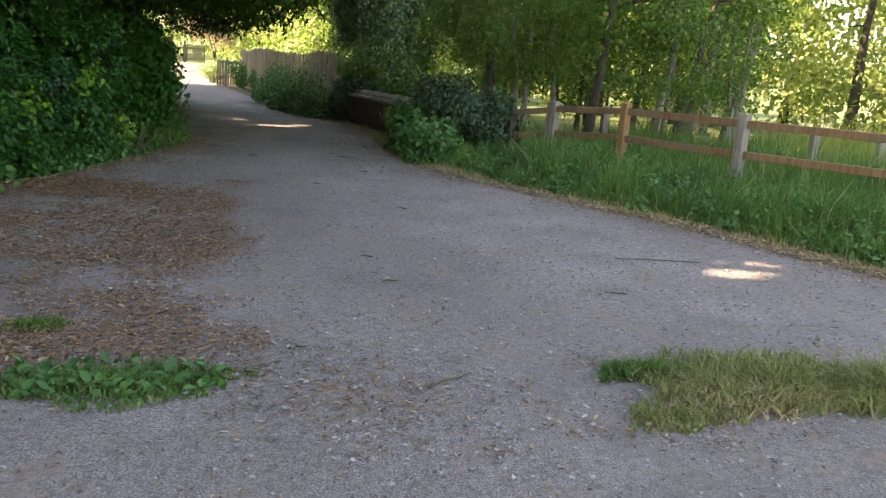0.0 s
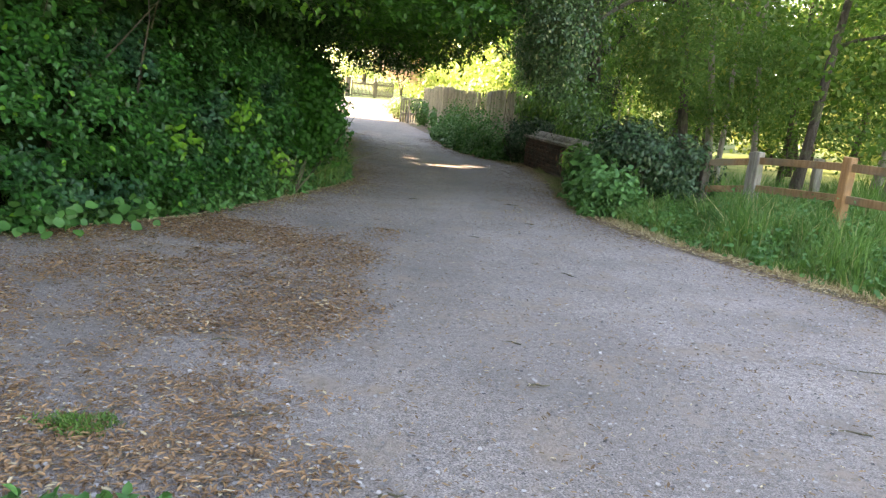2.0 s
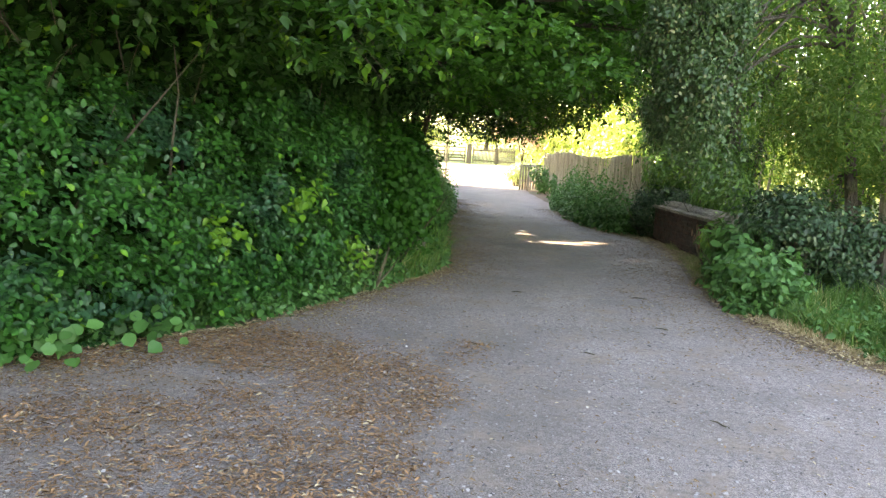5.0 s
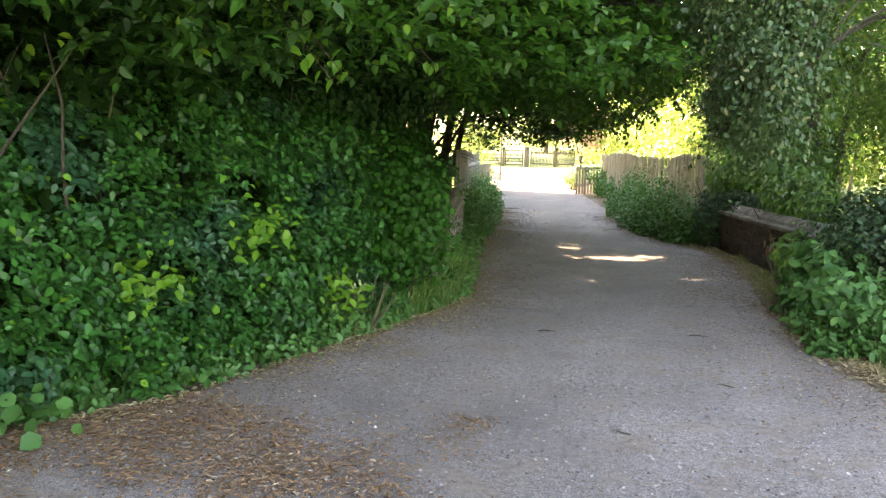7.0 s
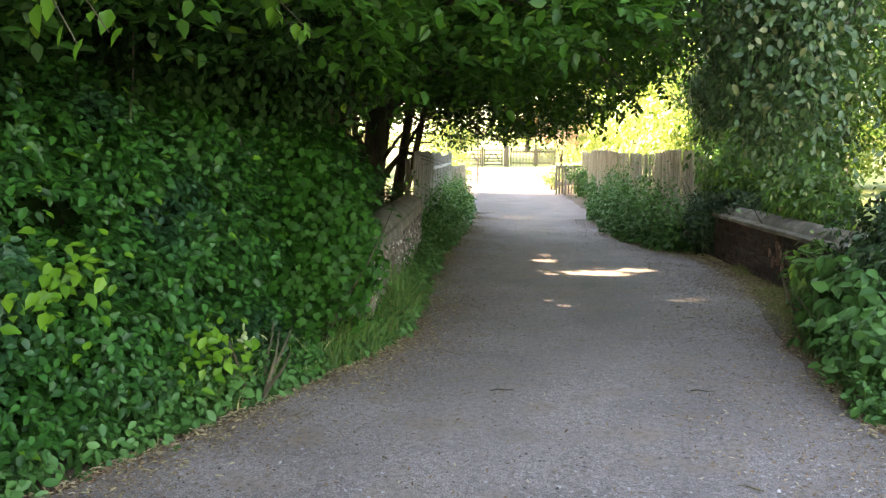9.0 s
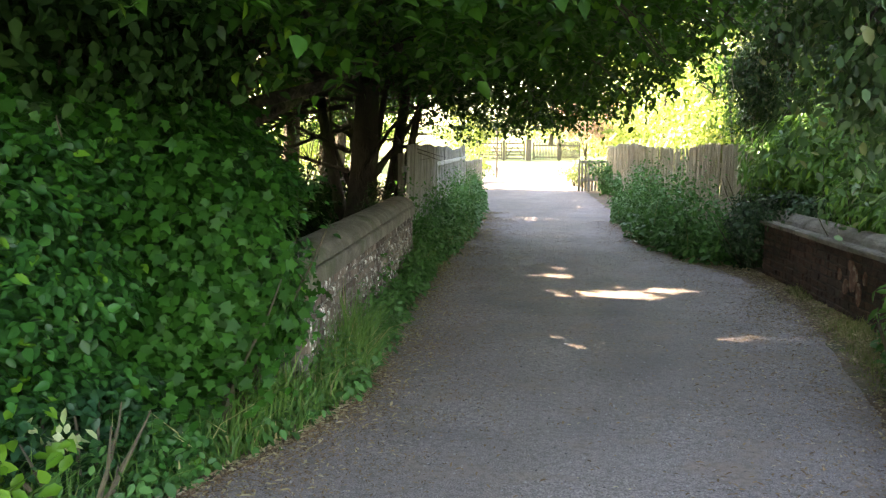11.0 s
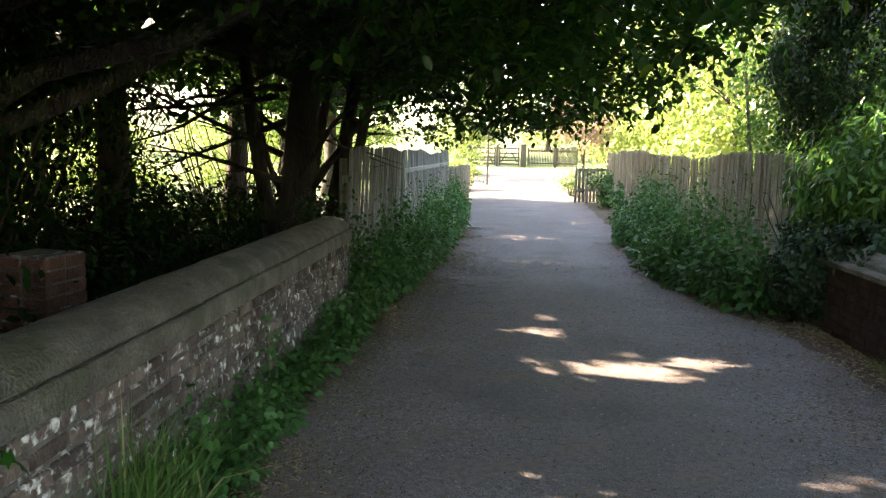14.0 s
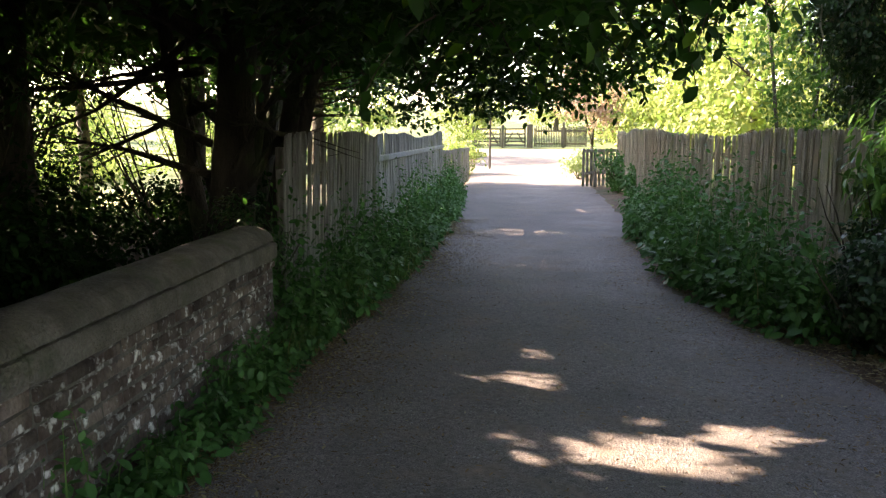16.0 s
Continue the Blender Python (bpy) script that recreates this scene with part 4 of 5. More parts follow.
def bush(name, centre, radii, n, size, shape, mat, label, count=40, spread=0.3, droop=0.6, stems=True, category="shrub"):
    """A shrub: stems from the ground and an uneven mass of leaves."""
    cx, cy, cz = centre
    g = float(rise(cy))
    ob = thing(name, (cx, cy, g), label, category)
    pos, out = clumps((0, 0, cz), radii, n, spread, count, 0.35)
    pos[:, 2] = np.abs(pos[:, 2] - 0.02) + 0.02
    f = linked("foliage", leaf_mesh("foliage", pos, out, size * rng.uniform(0.7, 1.25, n), shape, droop, 0.55), mat, ob)
    f["kind"] = "stuff"
    if stems:
        bm = bmesh.new()
        for _ in range(9):
            ang = random.uniform(0, 6.28)
            q, r = limb((math.cos(ang) * 0.1, math.sin(ang) * 0.1, 0), (math.cos(ang) * 0.5, math.sin(ang) * 0.5, 1), cz + radii[2] * 0.5, 0.018, 5, 0.15)
            tube_bm(q, r, 5, bm)
        part("stem", bm, TWIG, ob)["kind"] = "stuff"
    return ob


# young maple against the end of the hedge
bush("maple_sapling", (-1.50, 13.45, 0.98), (0.50, 0.62, 0.66), 12000, 0.062, LOBED, MAPLE_LEAF, "young maple with broad lobed leaves beside the parapet", 40, 0.28, 0.9)
bush("maple_sapling", (-2.1, 12.9, 1.6), (0.6, 0.9, 0.45), 5000, 0.062, LOBED, MAPLE_LEAF, "young maple spreading over the hedge top", 34, 0.28, 0.9)
bush("variegated_shrub", (-1.5, 12.35, 0.45), (0.14, 0.18, 0.08), 26, 0.062, OVAL, CREAM_LEAF, "small cream-edged shrub poking from the hedge", 8, 0.4)
# right-hand shrubs round the brick parapet
bush("ivy_shrub", (3.85, 14.7, 0.55), (0.6, 0.55, 0.5), 4800, 0.070, BROAD, IVY_LEAF, "dark ivy mound at the start of the rail fence", 22, 0.36)
bush("ivy_shrub", (3.22, 14.6, 0.80), (0.55, 0.95, 0.38), 8000, 0.066, BROAD, IVY_LEAF, "dark ivy shrub smothering the parapet end", 26, 0.36)
bush("elder_shrub", (3.1, 18.5, 1.0), (0.42, 1.3, 0.42), 3600, 0.115, NARROW, LAUREL_LEAF, "bright green shrub leaning over the brick parapet", 46, 0.26, 0.9)
bush("ivy_shrub", (2.12, 20.75, 0.5), (0.34, 0.5, 0.5), 4600, 0.060, BROAD, IVY_LEAF, "glossy ivy clump on the end of the brick parapet", 40, 0.26)
bush("ivy_shrub", (2.55, 20.2, 0.82), (0.34, 0.6, 0.22), 2600, 0.060, BROAD, IVY_LEAF, "glossy ivy creeping over the end of the brick parapet", 30, 0.26)
bush("laurel_shrub", (3.1, 21.0, 1.30), (0.85, 0.9, 0.75), 6500, 0.125, NARROW, LAUREL_LEAF, "broad laurel with drooping glossy leaves behind the brick parapet", 60, 0.24, 1.0)
bush("laurel_shrub", (2.35, 21.55, 1.05), (0.30, 0.35, 0.42), 1100, 0.12, NARROW, LAUREL_LEAF, "narrow-leaved shoots rising beside the tall fence end", 20, 0.3, 1.0)
bush("bramble", (2.75, 13.35, 0.3), (0.5, 0.6, 0.28), 1300, 0.10, OVAL, NETTLE_LEAF, "low bramble at the verge", 24, 0.3)
bush("burdock", (2.62, 14.35, 0.42), (0.30, 0.55, 0.34), 420, 0.15, BROAD, NETTLE_LEAF, "broad-leaved weed climbing over the ivy by the verge", 26, 0.3, 0.9, category="weeds")
bush("elder_seedling", (2.55, 15.25, 0.45), (0.22, 0.35, 0.36), 420, 0.11, NARROW, LAUREL_LEAF, "light green shoots at the near end of the brick parapet", 16, 0.3, 0.8)
bush("dead_seedhead_shrub", (-2.75, 20.2, 0.72), (0.3, 0.35, 0.35), 1500, 0.06, NARROW, DARK_LEAF, "dry grey-green weed clump behind the parapet end", 24, 0.3)
# old boards between the parapet and the rail fence, half under the ivy
paling_fence("board_fence", (3.02, 15.4), (3.34, 13.95), 0.92, 0.125, DARK_BOARD, "short dark weathered board fence half buried in ivy", 0.02, 0.03, -1, 0.9, (0.4, 1.2), 0.02, 0.112, DARK_BOARD)


def hanging_tree(name, base, lean, height, centre, radii, strands, size, label, dry=0):
    """A thin tree hung with trailing stems, leaves along each."""
    ob = thing(name, base, label, "tree")
    bm = bmesh.new()
    p, rr = limb((0, 0, -0.05), (*lean, 1), height, 0.10, 8, 0.06, 0.02)
    tube_bm(p, rr, 9, bm, 0.08)
    hubs, out = clumps(centre, radii, strands, 0.16, 40, 0.3)
    for k in range(0, strands, 16):
        a, b = p[random.randint(4, 7)], Vector(hubs[k])
        q = [a.lerp(b, f) + Vector((0, 0, 0.35 * math.sin(f * math.pi))) for f in (0, 0.25, 0.5, 0.75, 1.0)]
        tube_bm(q, [0.03, 0.024, 0.018, 0.012, 0.006], 5, bm)
    part("trunk", bm, BARK, ob, "", True)
    per = 30
    u = np.tile(np.linspace(0, 1, per), (strands, 1))
    drop = rng.uniform(0.25, 0.8, (strands, 1)) ** 1.5 * radii[2] * 0.6
    sway = rng.normal(0, 0.16, (strands, 1, 2))
    ang = rng.uniform(0, 6.2832, (strands, per))
    pos = np.empty((strands, per, 3))
    pos[..., :2] = hubs[:, None, :2] + sway * u[..., None] + 0.075 * np.stack([np.cos(ang), np.sin(ang)], -1)
    pos[..., 2] = hubs[:, 2:3] - drop * u
    pos, ways = pos.reshape(-1, 3), np.stack([np.cos(ang), np.sin(ang), 0.45 + 0 * ang], -1).reshape(-1, 3)
    ok = pos[:, 2] > 0.9
    pos, ways = pos[ok], ways[ok]
    crown = linked("crown", leaf_mesh("crown", pos, ways, size * rng.uniform(0.65, 1.3, len(pos)), OVAL, 0.8, 0.6), DARK_LEAF, ob)
    crown["kind"] = "stuff"
    for k in range(dry):
        x, y, z = hubs[k * 7 % strands]
        q = [(x + random.uniform(-0.02, 0.02), y - 0.1 + random.uniform(-0.02, 0.02), z - 0.12 * i) for i in range(8)]
        part("dry_tendril", tube_bm(q, [0.008, 0.010, 0.011, 0.010, 0.010, 0.008, 0.006, 0.003], 5), TENDRIL, ob, "pale dry hanging tendril")
    return ob


# the ivy-hung tree over the right verge
hanging_tree("ivy_hung_tree", (4.6, 16.2, 0), (-0.2, -0.18), 6.5, (-2.85, -3.1, 3.45), (0.52, 0.85, 1.75), 900, 0.048, "tree hung with dark grey-green ivy over the verge")
hanging_tree("creeper_hung_tree", (2.95, 23.7, 0), (-0.04, -0.02), 5.5, (-0.3, -0.3, 3.15), (0.58, 0.6, 1.5), 520, 0.058, "tree hung with ivy and pale dry tendrils behind the shrubs", 26)
tree("willow_tree", (5.2, 16.9, 0), [(0, 0, -0.1, -0.1, 6.5, 0.08), (0.3, 0.4, 0.1, 0.1, 6.0, 0.06)], 7,
     [((-1.5, -1.8, 4.2), (1.6, 1.8, 2.3), 15000, 0.085, NARROW), ((-0.9, -1.4, 2.2), (1.3, 1.1, 1.1), 8000, 0.085, NARROW)], PALE_BARK, MID_LEAF, "airy narrow-leaved willow beside the rail fence", 8)
tree("ivy_clad_tree", (4.0, 22.5, 0), [(0, 0, -0.05, 0, 7, 0.22)], 6,
     [((-0.3, -0.2, 2.8), (0.9, 0.9, 2.4), 6500, 0.075, BROAD), ((0, 0, 6), (2.6, 2.6, 2.2), 8000, 0.11, OVAL)], BARK, IVY_LEAF, "ivy-clad tree behind the tall paling fence", 9)

# the copse in the meadow
for i in range(26):
    x, y = [(6.3, 17.5), (7.4, 19.0), (5.2, 19.5), (8.4, 17.2), (9.4, 20.3), (10.7, 20.0), (11.9, 19.8), (6.6, 22.5), (8.6, 23.5), (13.2, 23.4), (4.8, 25.0), (10.4, 25.5), (7.3, 27.0),
            (4.2, 23.2), (6.0, 15.2), (6.9, 33.2), (5.4, 30.0), (8.5, 31), (12.2, 29.5), (3.9, 28.0), (18.5, 15.5), (9.9, 16.9), (7.9, 15.4), (3.2, 33.5), (6.2, 36), (14.2, 33)][i]
    big = i in (6, 5, 9)
    h = random.uniform(6.5, 9.5)
    tree("alder_tree", (x, y, 0), [(0, 0, 0.17 if big else random.uniform(-0.16, 0.16), random.uniform(-0.1, 0.1), h, 0.19 if big else random.uniform(0.05, 0.10))] +
         ([(0.35, 0.2, random.uniform(-0.1, 0.25), 0.1, h * 0.8, 0.06)] if i % 2 else []), 6,
         [((0, 0, h * 0.62), (1.7, 1.7, h * 0.40), 2600, 0.12, OVAL), ((random.uniform(-0.6, 0.6), random.uniform(-0.6, 0.6), h * 0.30), (1.4, 1.4, h * 0.20), 2600, 0.085, OVAL)],
         PALE_BARK if big or i % 3 == 0 else BARK, MID_LEAF, "slender field-edge tree with pale trunk and airy leaves" if big or i % 3 == 0 else "slender dark-stemmed tree with airy leaves", 7)

# sunny trees in the distance, the sunlight partly in their leaf colour
far = [(3.5, 44), (6.5, 41), (1.5, 50), (9.5, 46), (4.5, 55), (13, 44), (-0.2, 58), (20, 40), (31, 24), (34, 16), (24, 47), (36, 6), (17, 55), (-2.5, 70), (-13, 72), (-19, 66), (-8, 84), (4, 74), (-26, 58),
       (14, 36), (15.5, 29), (29, 12), (23, 33), (-40, 64), (-50, 48), (-52, 34), (-50, 16), (-26, 6), (19, 24), (22, 19), (25, 27), (28, 17), (17, 31), (24, 12), (38, -4), (12, 70), (-17, 52)]
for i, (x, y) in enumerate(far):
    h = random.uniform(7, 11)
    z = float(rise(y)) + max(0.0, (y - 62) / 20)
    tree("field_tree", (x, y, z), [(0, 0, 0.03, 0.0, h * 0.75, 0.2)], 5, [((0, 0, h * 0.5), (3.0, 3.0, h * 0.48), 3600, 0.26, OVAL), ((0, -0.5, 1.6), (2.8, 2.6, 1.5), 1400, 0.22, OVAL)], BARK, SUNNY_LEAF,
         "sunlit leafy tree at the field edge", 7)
tree("copper_tree", (-2.3, 50, float(rise(50))), [(0, 0, 0.05, 0, 3.6, 0.09), (0.2, 0, -0.2, 0, 3.2, 0.06)], 5, [((0, 0, 2.7), (1.5, 1.4, 1.7), 4200, 0.15, OVAL)], BARK, COPPER_LEAF,
     "small copper-leaved tree in sunlight by the lane", 7)
# cream leaves here paint the sun on the shrub, not variegation
bush("roadside_shrub", (-1.95, 41.5, 0.55), (0.5, 0.7, 0.5), 900, 0.12, OVAL, CREAM_LEAF, "shrub beside the low fence, cream leaves standing for sunlight", 20)
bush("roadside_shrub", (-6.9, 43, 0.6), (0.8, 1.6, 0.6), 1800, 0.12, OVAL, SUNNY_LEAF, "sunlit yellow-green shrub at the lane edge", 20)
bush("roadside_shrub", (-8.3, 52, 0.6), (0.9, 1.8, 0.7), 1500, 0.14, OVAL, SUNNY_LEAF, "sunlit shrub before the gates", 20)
bush("roadside_shrub", (-0.35, 36.2, 0.6), (0.55, 1.2, 0.5), 2600, 0.10, OVAL, NETTLE_LEAF, "green shrub at the foot of the tall fence", 26)
bush("roadside_shrub", (0.2, 33.0, 0.5), (0.4, 0.8, 0.4), 1800, 0.10, OVAL, NETTLE_LEAF, "green weed clump at the foot of the tall fence", 26)

# ---- nettles, grass and litter ----


def weed_bank(name, line, width, height, n, size, label, mat=NETTLE_LEAF, shape=OVAL, per=18):
    """A bank of weeds to the right of a line of points: single plants, each a stalk with leaves up its length."""
    ob = thing(name, (*line[0], 0), label, "weeds", kind="stuff")
    o = np.array((*line[0], 0.0))
    k = n // per
    p, nrm, s = along(line, k)
    w = rng.uniform(0, 1, k)
    top = height * (0.40 + 0.60 * np.sqrt(w)) * (0.35 + 0.85 * rng.uniform(0, 1, k) ** 1.5) * np.array([1.0 + 0.75 * noise.noise((a * 1.6, b * 1.5, 2)) for a, b in zip(s, w)])
    base = np.stack([p[:, 0] + nrm[:, 0] * w * width, p[:, 1] + nrm[:, 1] * w * width, np.zeros(k)], 1)
    sway = rng.normal(0, 0.16, (k, 2)) * top[:, None] - nrm * (0.12 * top * (1 - w))[:, None]
    u = np.tile((np.arange(per) + 0.5) / per, (k, 1)) ** 0.8
    ang = rng.uniform(0, 6.2832, (k, 1)) + np.arange(per)[None] * 1.9
    reach = (0.06 + 0.05 * height) * (1.15 - 0.75 * u) * rng.uniform(0.5, 1.3, (k, per))
    pos = np.stack([base[:, 0:1] + sway[:, 0:1] * u ** 1.5 + np.cos(ang) * reach, base[:, 1:2] + sway[:, 1:2] * u ** 1.5 + np.sin(ang) * reach, top[:, None] * u], 2).reshape(-1, 3)
    out = np.stack([np.cos(ang) * 0.5, np.sin(ang) * 0.5, np.full((k, per), 0.8)], 2).reshape(-1, 3)
    sz = size * (1.25 - 0.7 * u).reshape(-1) * rng.uniform(0.7, 1.3, k * per)
    linked("leaves", leaf_mesh("leaves", pos - o, out, sz, shape, 0.8, 0.4), mat, ob)
    linked("stalks", blade_mesh("stalks", base - o, top, np.full(k, 0.009), 0.15), GRASS, ob)
    return ob


weed_bank("nettle_bank", [(1.62, 20.75), (1.15, 21.6), (0.72, 23.0), (0.2, 26.5), (0.0, 30.0)], 0.85, 1.15, 15000, 0.105, "thick green nettles in front of the tall fence")
weed_bank("nettle_bank", [(-4.3, 34.5), (-2.95, 28.0), (-2.3, 24.0), (-1.95, 20.6), (-1.85, 19.6)], 0.75, 0.95, 13000, 0.095, "thick green weeds below the grey paling fence")
weed_bank("weed_strip", [(-1.85, 19.6), (-1.6, 18.0), (-1.38, 16.6), (-1.1, 15.1), (-0.98, 14.2)], 0.36, 0.42, 5200, 0.078, "low weeds along the foot of the brick parapet")
weed_bank("weed_strip", [(2.28, 12.6), (2.3, 13.4), (2.42, 15.0), (2.6, 16.4)], 0.8, 0.6, 9000, 0.075, "low leafy weeds along the verge")
weed_bank("weed_strip", [(-0.98, 14.1), (-1.1, 13.5), (-1.35, 12.5), (-1.6, 11.6), (-1.9, 10.6), (-2.5, 9.4), (-3.2, 8.4)], 0.38, 0.36, 6500, 0.080, "low weeds along the foot of the hedge", NETTLE_LEAF)


def grass_area(name, line, width, h, n, label, mat=GRASS, wide=0.007, side=1, lean=0.35, off=0.0):
    ob = thing(name, (*line[0], 0), label, "grass", kind="stuff")
    o = np.array((*line[0], 0.0))
    p, nrm, s = along(line, n)
    w = rng.uniform(0, 1, n) ** 1.1
    d = side * (off + w * width)
    x, y = p[:, 0] + nrm[:, 0] * d, p[:, 1] + nrm[:, 1] * d
    tuft = np.maximum(0.2, np.array([0.75 + 0.9 * noise.noise((a * 1.3, b * 1.3, 1)) + 0.5 * noise.noise((a * 4.5, b * 4.5, 1)) for a, b in zip(x, y)]))
    pos = np.stack([x, y, rise(y) - 0.01], 1)
    linked("blades", blade_mesh("blades", pos - o, h * tuft * (0.35 + 0.65 * np.minimum(1, w * 4)) * rng.uniform(0.5, 1.35, n), wide * rng.uniform(0.6, 1.3, n), lean), mat, ob)
    return ob


RIGHT_VERGE = [(7.6, 4.15), (5.4, 5.7), (5.0, 6.5), (4.7, 7.1), (4.3, 8.4), (3.6, 9.6), (2.96, 10.9), (2.45, 12.3), (2.35, 13.6)]
grass_area("verge_grass", RIGHT_VERGE[::-1], 2.4, 0.40, 30000, "long green verge grass in front of the rail fence", GRASS, 0.013, -1, 0.6, 0.22)
grass_area("edge_grass", RIGHT_VERGE[::-1], 0.40, 0.07, 9000, "short straw-coloured grass along the verge edge", STRAW, 0.009, -1, 0.9)
grass_area("meadow_grass", [(2.6, 16.2), (4.0, 12.4), (5.4, 9.0), (7.0, 6.2), (9.5, 4.0)], 7.0, 0.5, 34000, "long green meadow grass behind the rail fence", GRASS, 0.018, -1, 0.5)
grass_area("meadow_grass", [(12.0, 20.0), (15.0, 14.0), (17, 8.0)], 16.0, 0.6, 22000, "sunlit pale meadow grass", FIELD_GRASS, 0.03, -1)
grass_area("edge_grass", [(-1.2, 15.5), (-1.08, 15.0), (-0.98, 14.4), (-1.05, 13.6), (-1.3, 12.7), (-1.6, 11.7)], 0.42, 0.36, 2600, "long grass at the foot of the hedge and parapet", GRASS, 0.011, 1, 0.6)
grass_area("edge_grass", [(2.3, 19.2), (2.26, 17.0), (2.22, 15.0), (2.26, 13.2)], 0.45, 0.09, 5000, "short dry grass on the verge", DRY_GRASS, 0.009, -1, 0.8)
grass_area("meadow_grass", [(-12.0, 24.0), (-16.0, 34.0), (-20.0, 46.0)], 18.0, 0.5, 14000, "sunlit pale hay meadow beyond the wood", FIELD_GRASS, 0.04, -1)
grass_area("edge_grass", [(-2.3, 24.3), (-1.95, 20.9), (-1.75, 18.4)], 0.25, 0.3, 3000, "grass at the lane edge", GRASS, 0.006, 1)


def patch_grass(name, cx, cy, rx, ry, h, n, mat, label, wide=0.010):
    ob = thing(name, (cx, cy, 0), label, "grass", kind="stuff")
    a, r = rng.uniform(0, 6.2832, n), rng.uniform(0, 1, n) ** 0.6
    rad = r * (1 + 0.25 * np.sin(a * 3 + cx) + 0.15 * np.sin(a * 7))
    pos = np.stack([np.cos(a) * rad * rx, np.sin(a) * rad * ry, np.zeros(n)], 1)
    linked("blades", blade_mesh("blades", pos, h * (1.1 - 0.6 * r) * rng.uniform(0.5, 1.3, n), wide * rng.uniform(0.6, 1.3, n), 1.0), mat, ob)


patch_grass("grass_tuft", 2.55, 4.42, 0.78, 0.36, 0.11, 3600, DRY_GRASS, "half-dry grass tuft growing through the asphalt")
patch_grass("grass_tuft", 1.95, 4.60, 0.30, 0.10, 0.07, 1500, GRASS, "green grass tuft in the asphalt")
patch_grass("grass_tuft", 3.05, 4.25, 0.35, 0.25, 0.16, 2000, DRY_GRASS, "taller half-dry grass tuft in the asphalt")
patch_grass("grass_tuft", 2.35, 4.30, 0.55, 0.26, 0.07, 1500, STRAW, "pale dead grass lying in the tuft")
patch_grass("grass_tuft", 1.85, 4.1, 0.28, 0.12, 0.05, 900, DRY_GRASS, "low dry grass at the asphalt edge")
patch_grass("grass_tuft", -0.5, 4.6, 0.55, 0.22, 0.06, 2200, GRASS, "short green grass among the weeds in the asphalt")
patch_grass("grass_tuft", -0.95, 5.35, 0.16, 0.10, 0.05, 500, GRASS, "small green grass tuft in the litter")
# broad-leaved plantains
pl = thing("plantain_patch", (-0.5, 4.62, 0), "patch of flat broad-leaved green plantains in the asphalt", "weeds", kind="stuff")
k = 260
a, r = rng.uniform(0, 6.28, k), rng.uniform(0, 1, k) ** 0.6
pos = np.stack([np.cos(a) * r * 0.50, np.sin(a) * r * 0.20, rng.uniform(0.012, 0.05, k)], 1)
linked("leaves", leaf_mesh("leaves", pos, np.tile((0, -0.2, 1.0), (k, 1)), rng.uniform(0.04, 0.075, k), BROAD, 0.0, 0.45), NETTLE_LEAF, pl)
for cx, cy in ((-2.66, 8.75), (-1.55, 12.2), (-2.85, 8.6), (-2.35, 9.35)):
    cl = thing("broad_leaf_weed", (cx, cy, 0), "round-leaved light green weed at the hedge foot", "weeds")
    k = 34
    pos = np.stack([rng.normal(0, 0.13, k), rng.normal(0, 0.10, k), rng.uniform(0.05, 0.26, k)], 1)
    linked("leaves", leaf_mesh("leaves", pos, np.tile((0.25, -0.45, 0.8), (k, 1)), rng.uniform(0.07, 0.125, k), ROUND, 0.3, 0.35), NETTLE_LEAF, cl)


def scatter(name, region, n, size, mat, label, shape=NARROW, clumpy=0.0, category="litter", z=0.016):
    x0, x1, y0, y1 = region
    x, y = rng.uniform(x0, x1, n), rng.uniform(y0, y1, n)
    keep = (x > lerp_line(LEFT_EDGE, y) + 0.02) & (x < lerp_line(RIGHT_EDGE, y) + 0.25)
    if clumpy:
        drift = np.array([noise.noise((a * 0.9, b * 0.9, 8)) + 0.6 * noise.noise((a * 3, b * 3, 8)) for a, b in zip(x, y)])
        side = np.minimum(1, np.minimum(np.minimum(x - x0, x1 - x) / 0.35, np.minimum(y - y0, y1 - y) / 0.5))
        keep &= drift + rng.normal(0, 0.3, n) + (side - 1) * 0.7 > clumpy
    x, y = x[keep], y[keep]
    ob = linked(name, leaf_mesh(name, np.stack([x, y, rise(y) + z], 1), np.tile((0, 0, 1.0), (len(x), 1)), size * rng.uniform(0.4, 1.4, len(x)), shape, 0.0, 0.18), mat)
    return tagged(ob, label, category, kind="stuff")


scatter("leaf_litter", (-2.9, 0.15, 4.4, 10.4), 80000, 0.032, RUST_LITTER, "rust-brown dry litter drifted on the asphalt", NARROW, -0.02)
scatter("leaf_litter", (-1.6, 4.2, 3.8, 5.2), 9000, 0.03, LITTER, "brown dry litter round the grass tufts", NARROW, 0.1)
scatter("leaf_litter", (-3.2, 5, 5, 24), 14000, 0.028, LITTER, "scattered dry flecks on the lane", NARROW, 0.0)
scatter("leaf_litter", (0.9, 3.0, 10.5, 20.5), 9000, 0.03, LITTER, "dry litter along the right lane edge", NARROW, 0.05)
scatter("grit", (-4, 5, 1.0, 12), 30000, 0.018, GRIT, "loose pale stone chips on the asphalt", ROUND, -0.5, "gravel")
scatter("grit", (-2, 2.6, 12, 22), 16000, 0.013, GRIT, "fine stone chips on the bridge lane", ROUND, -0.5, "gravel")
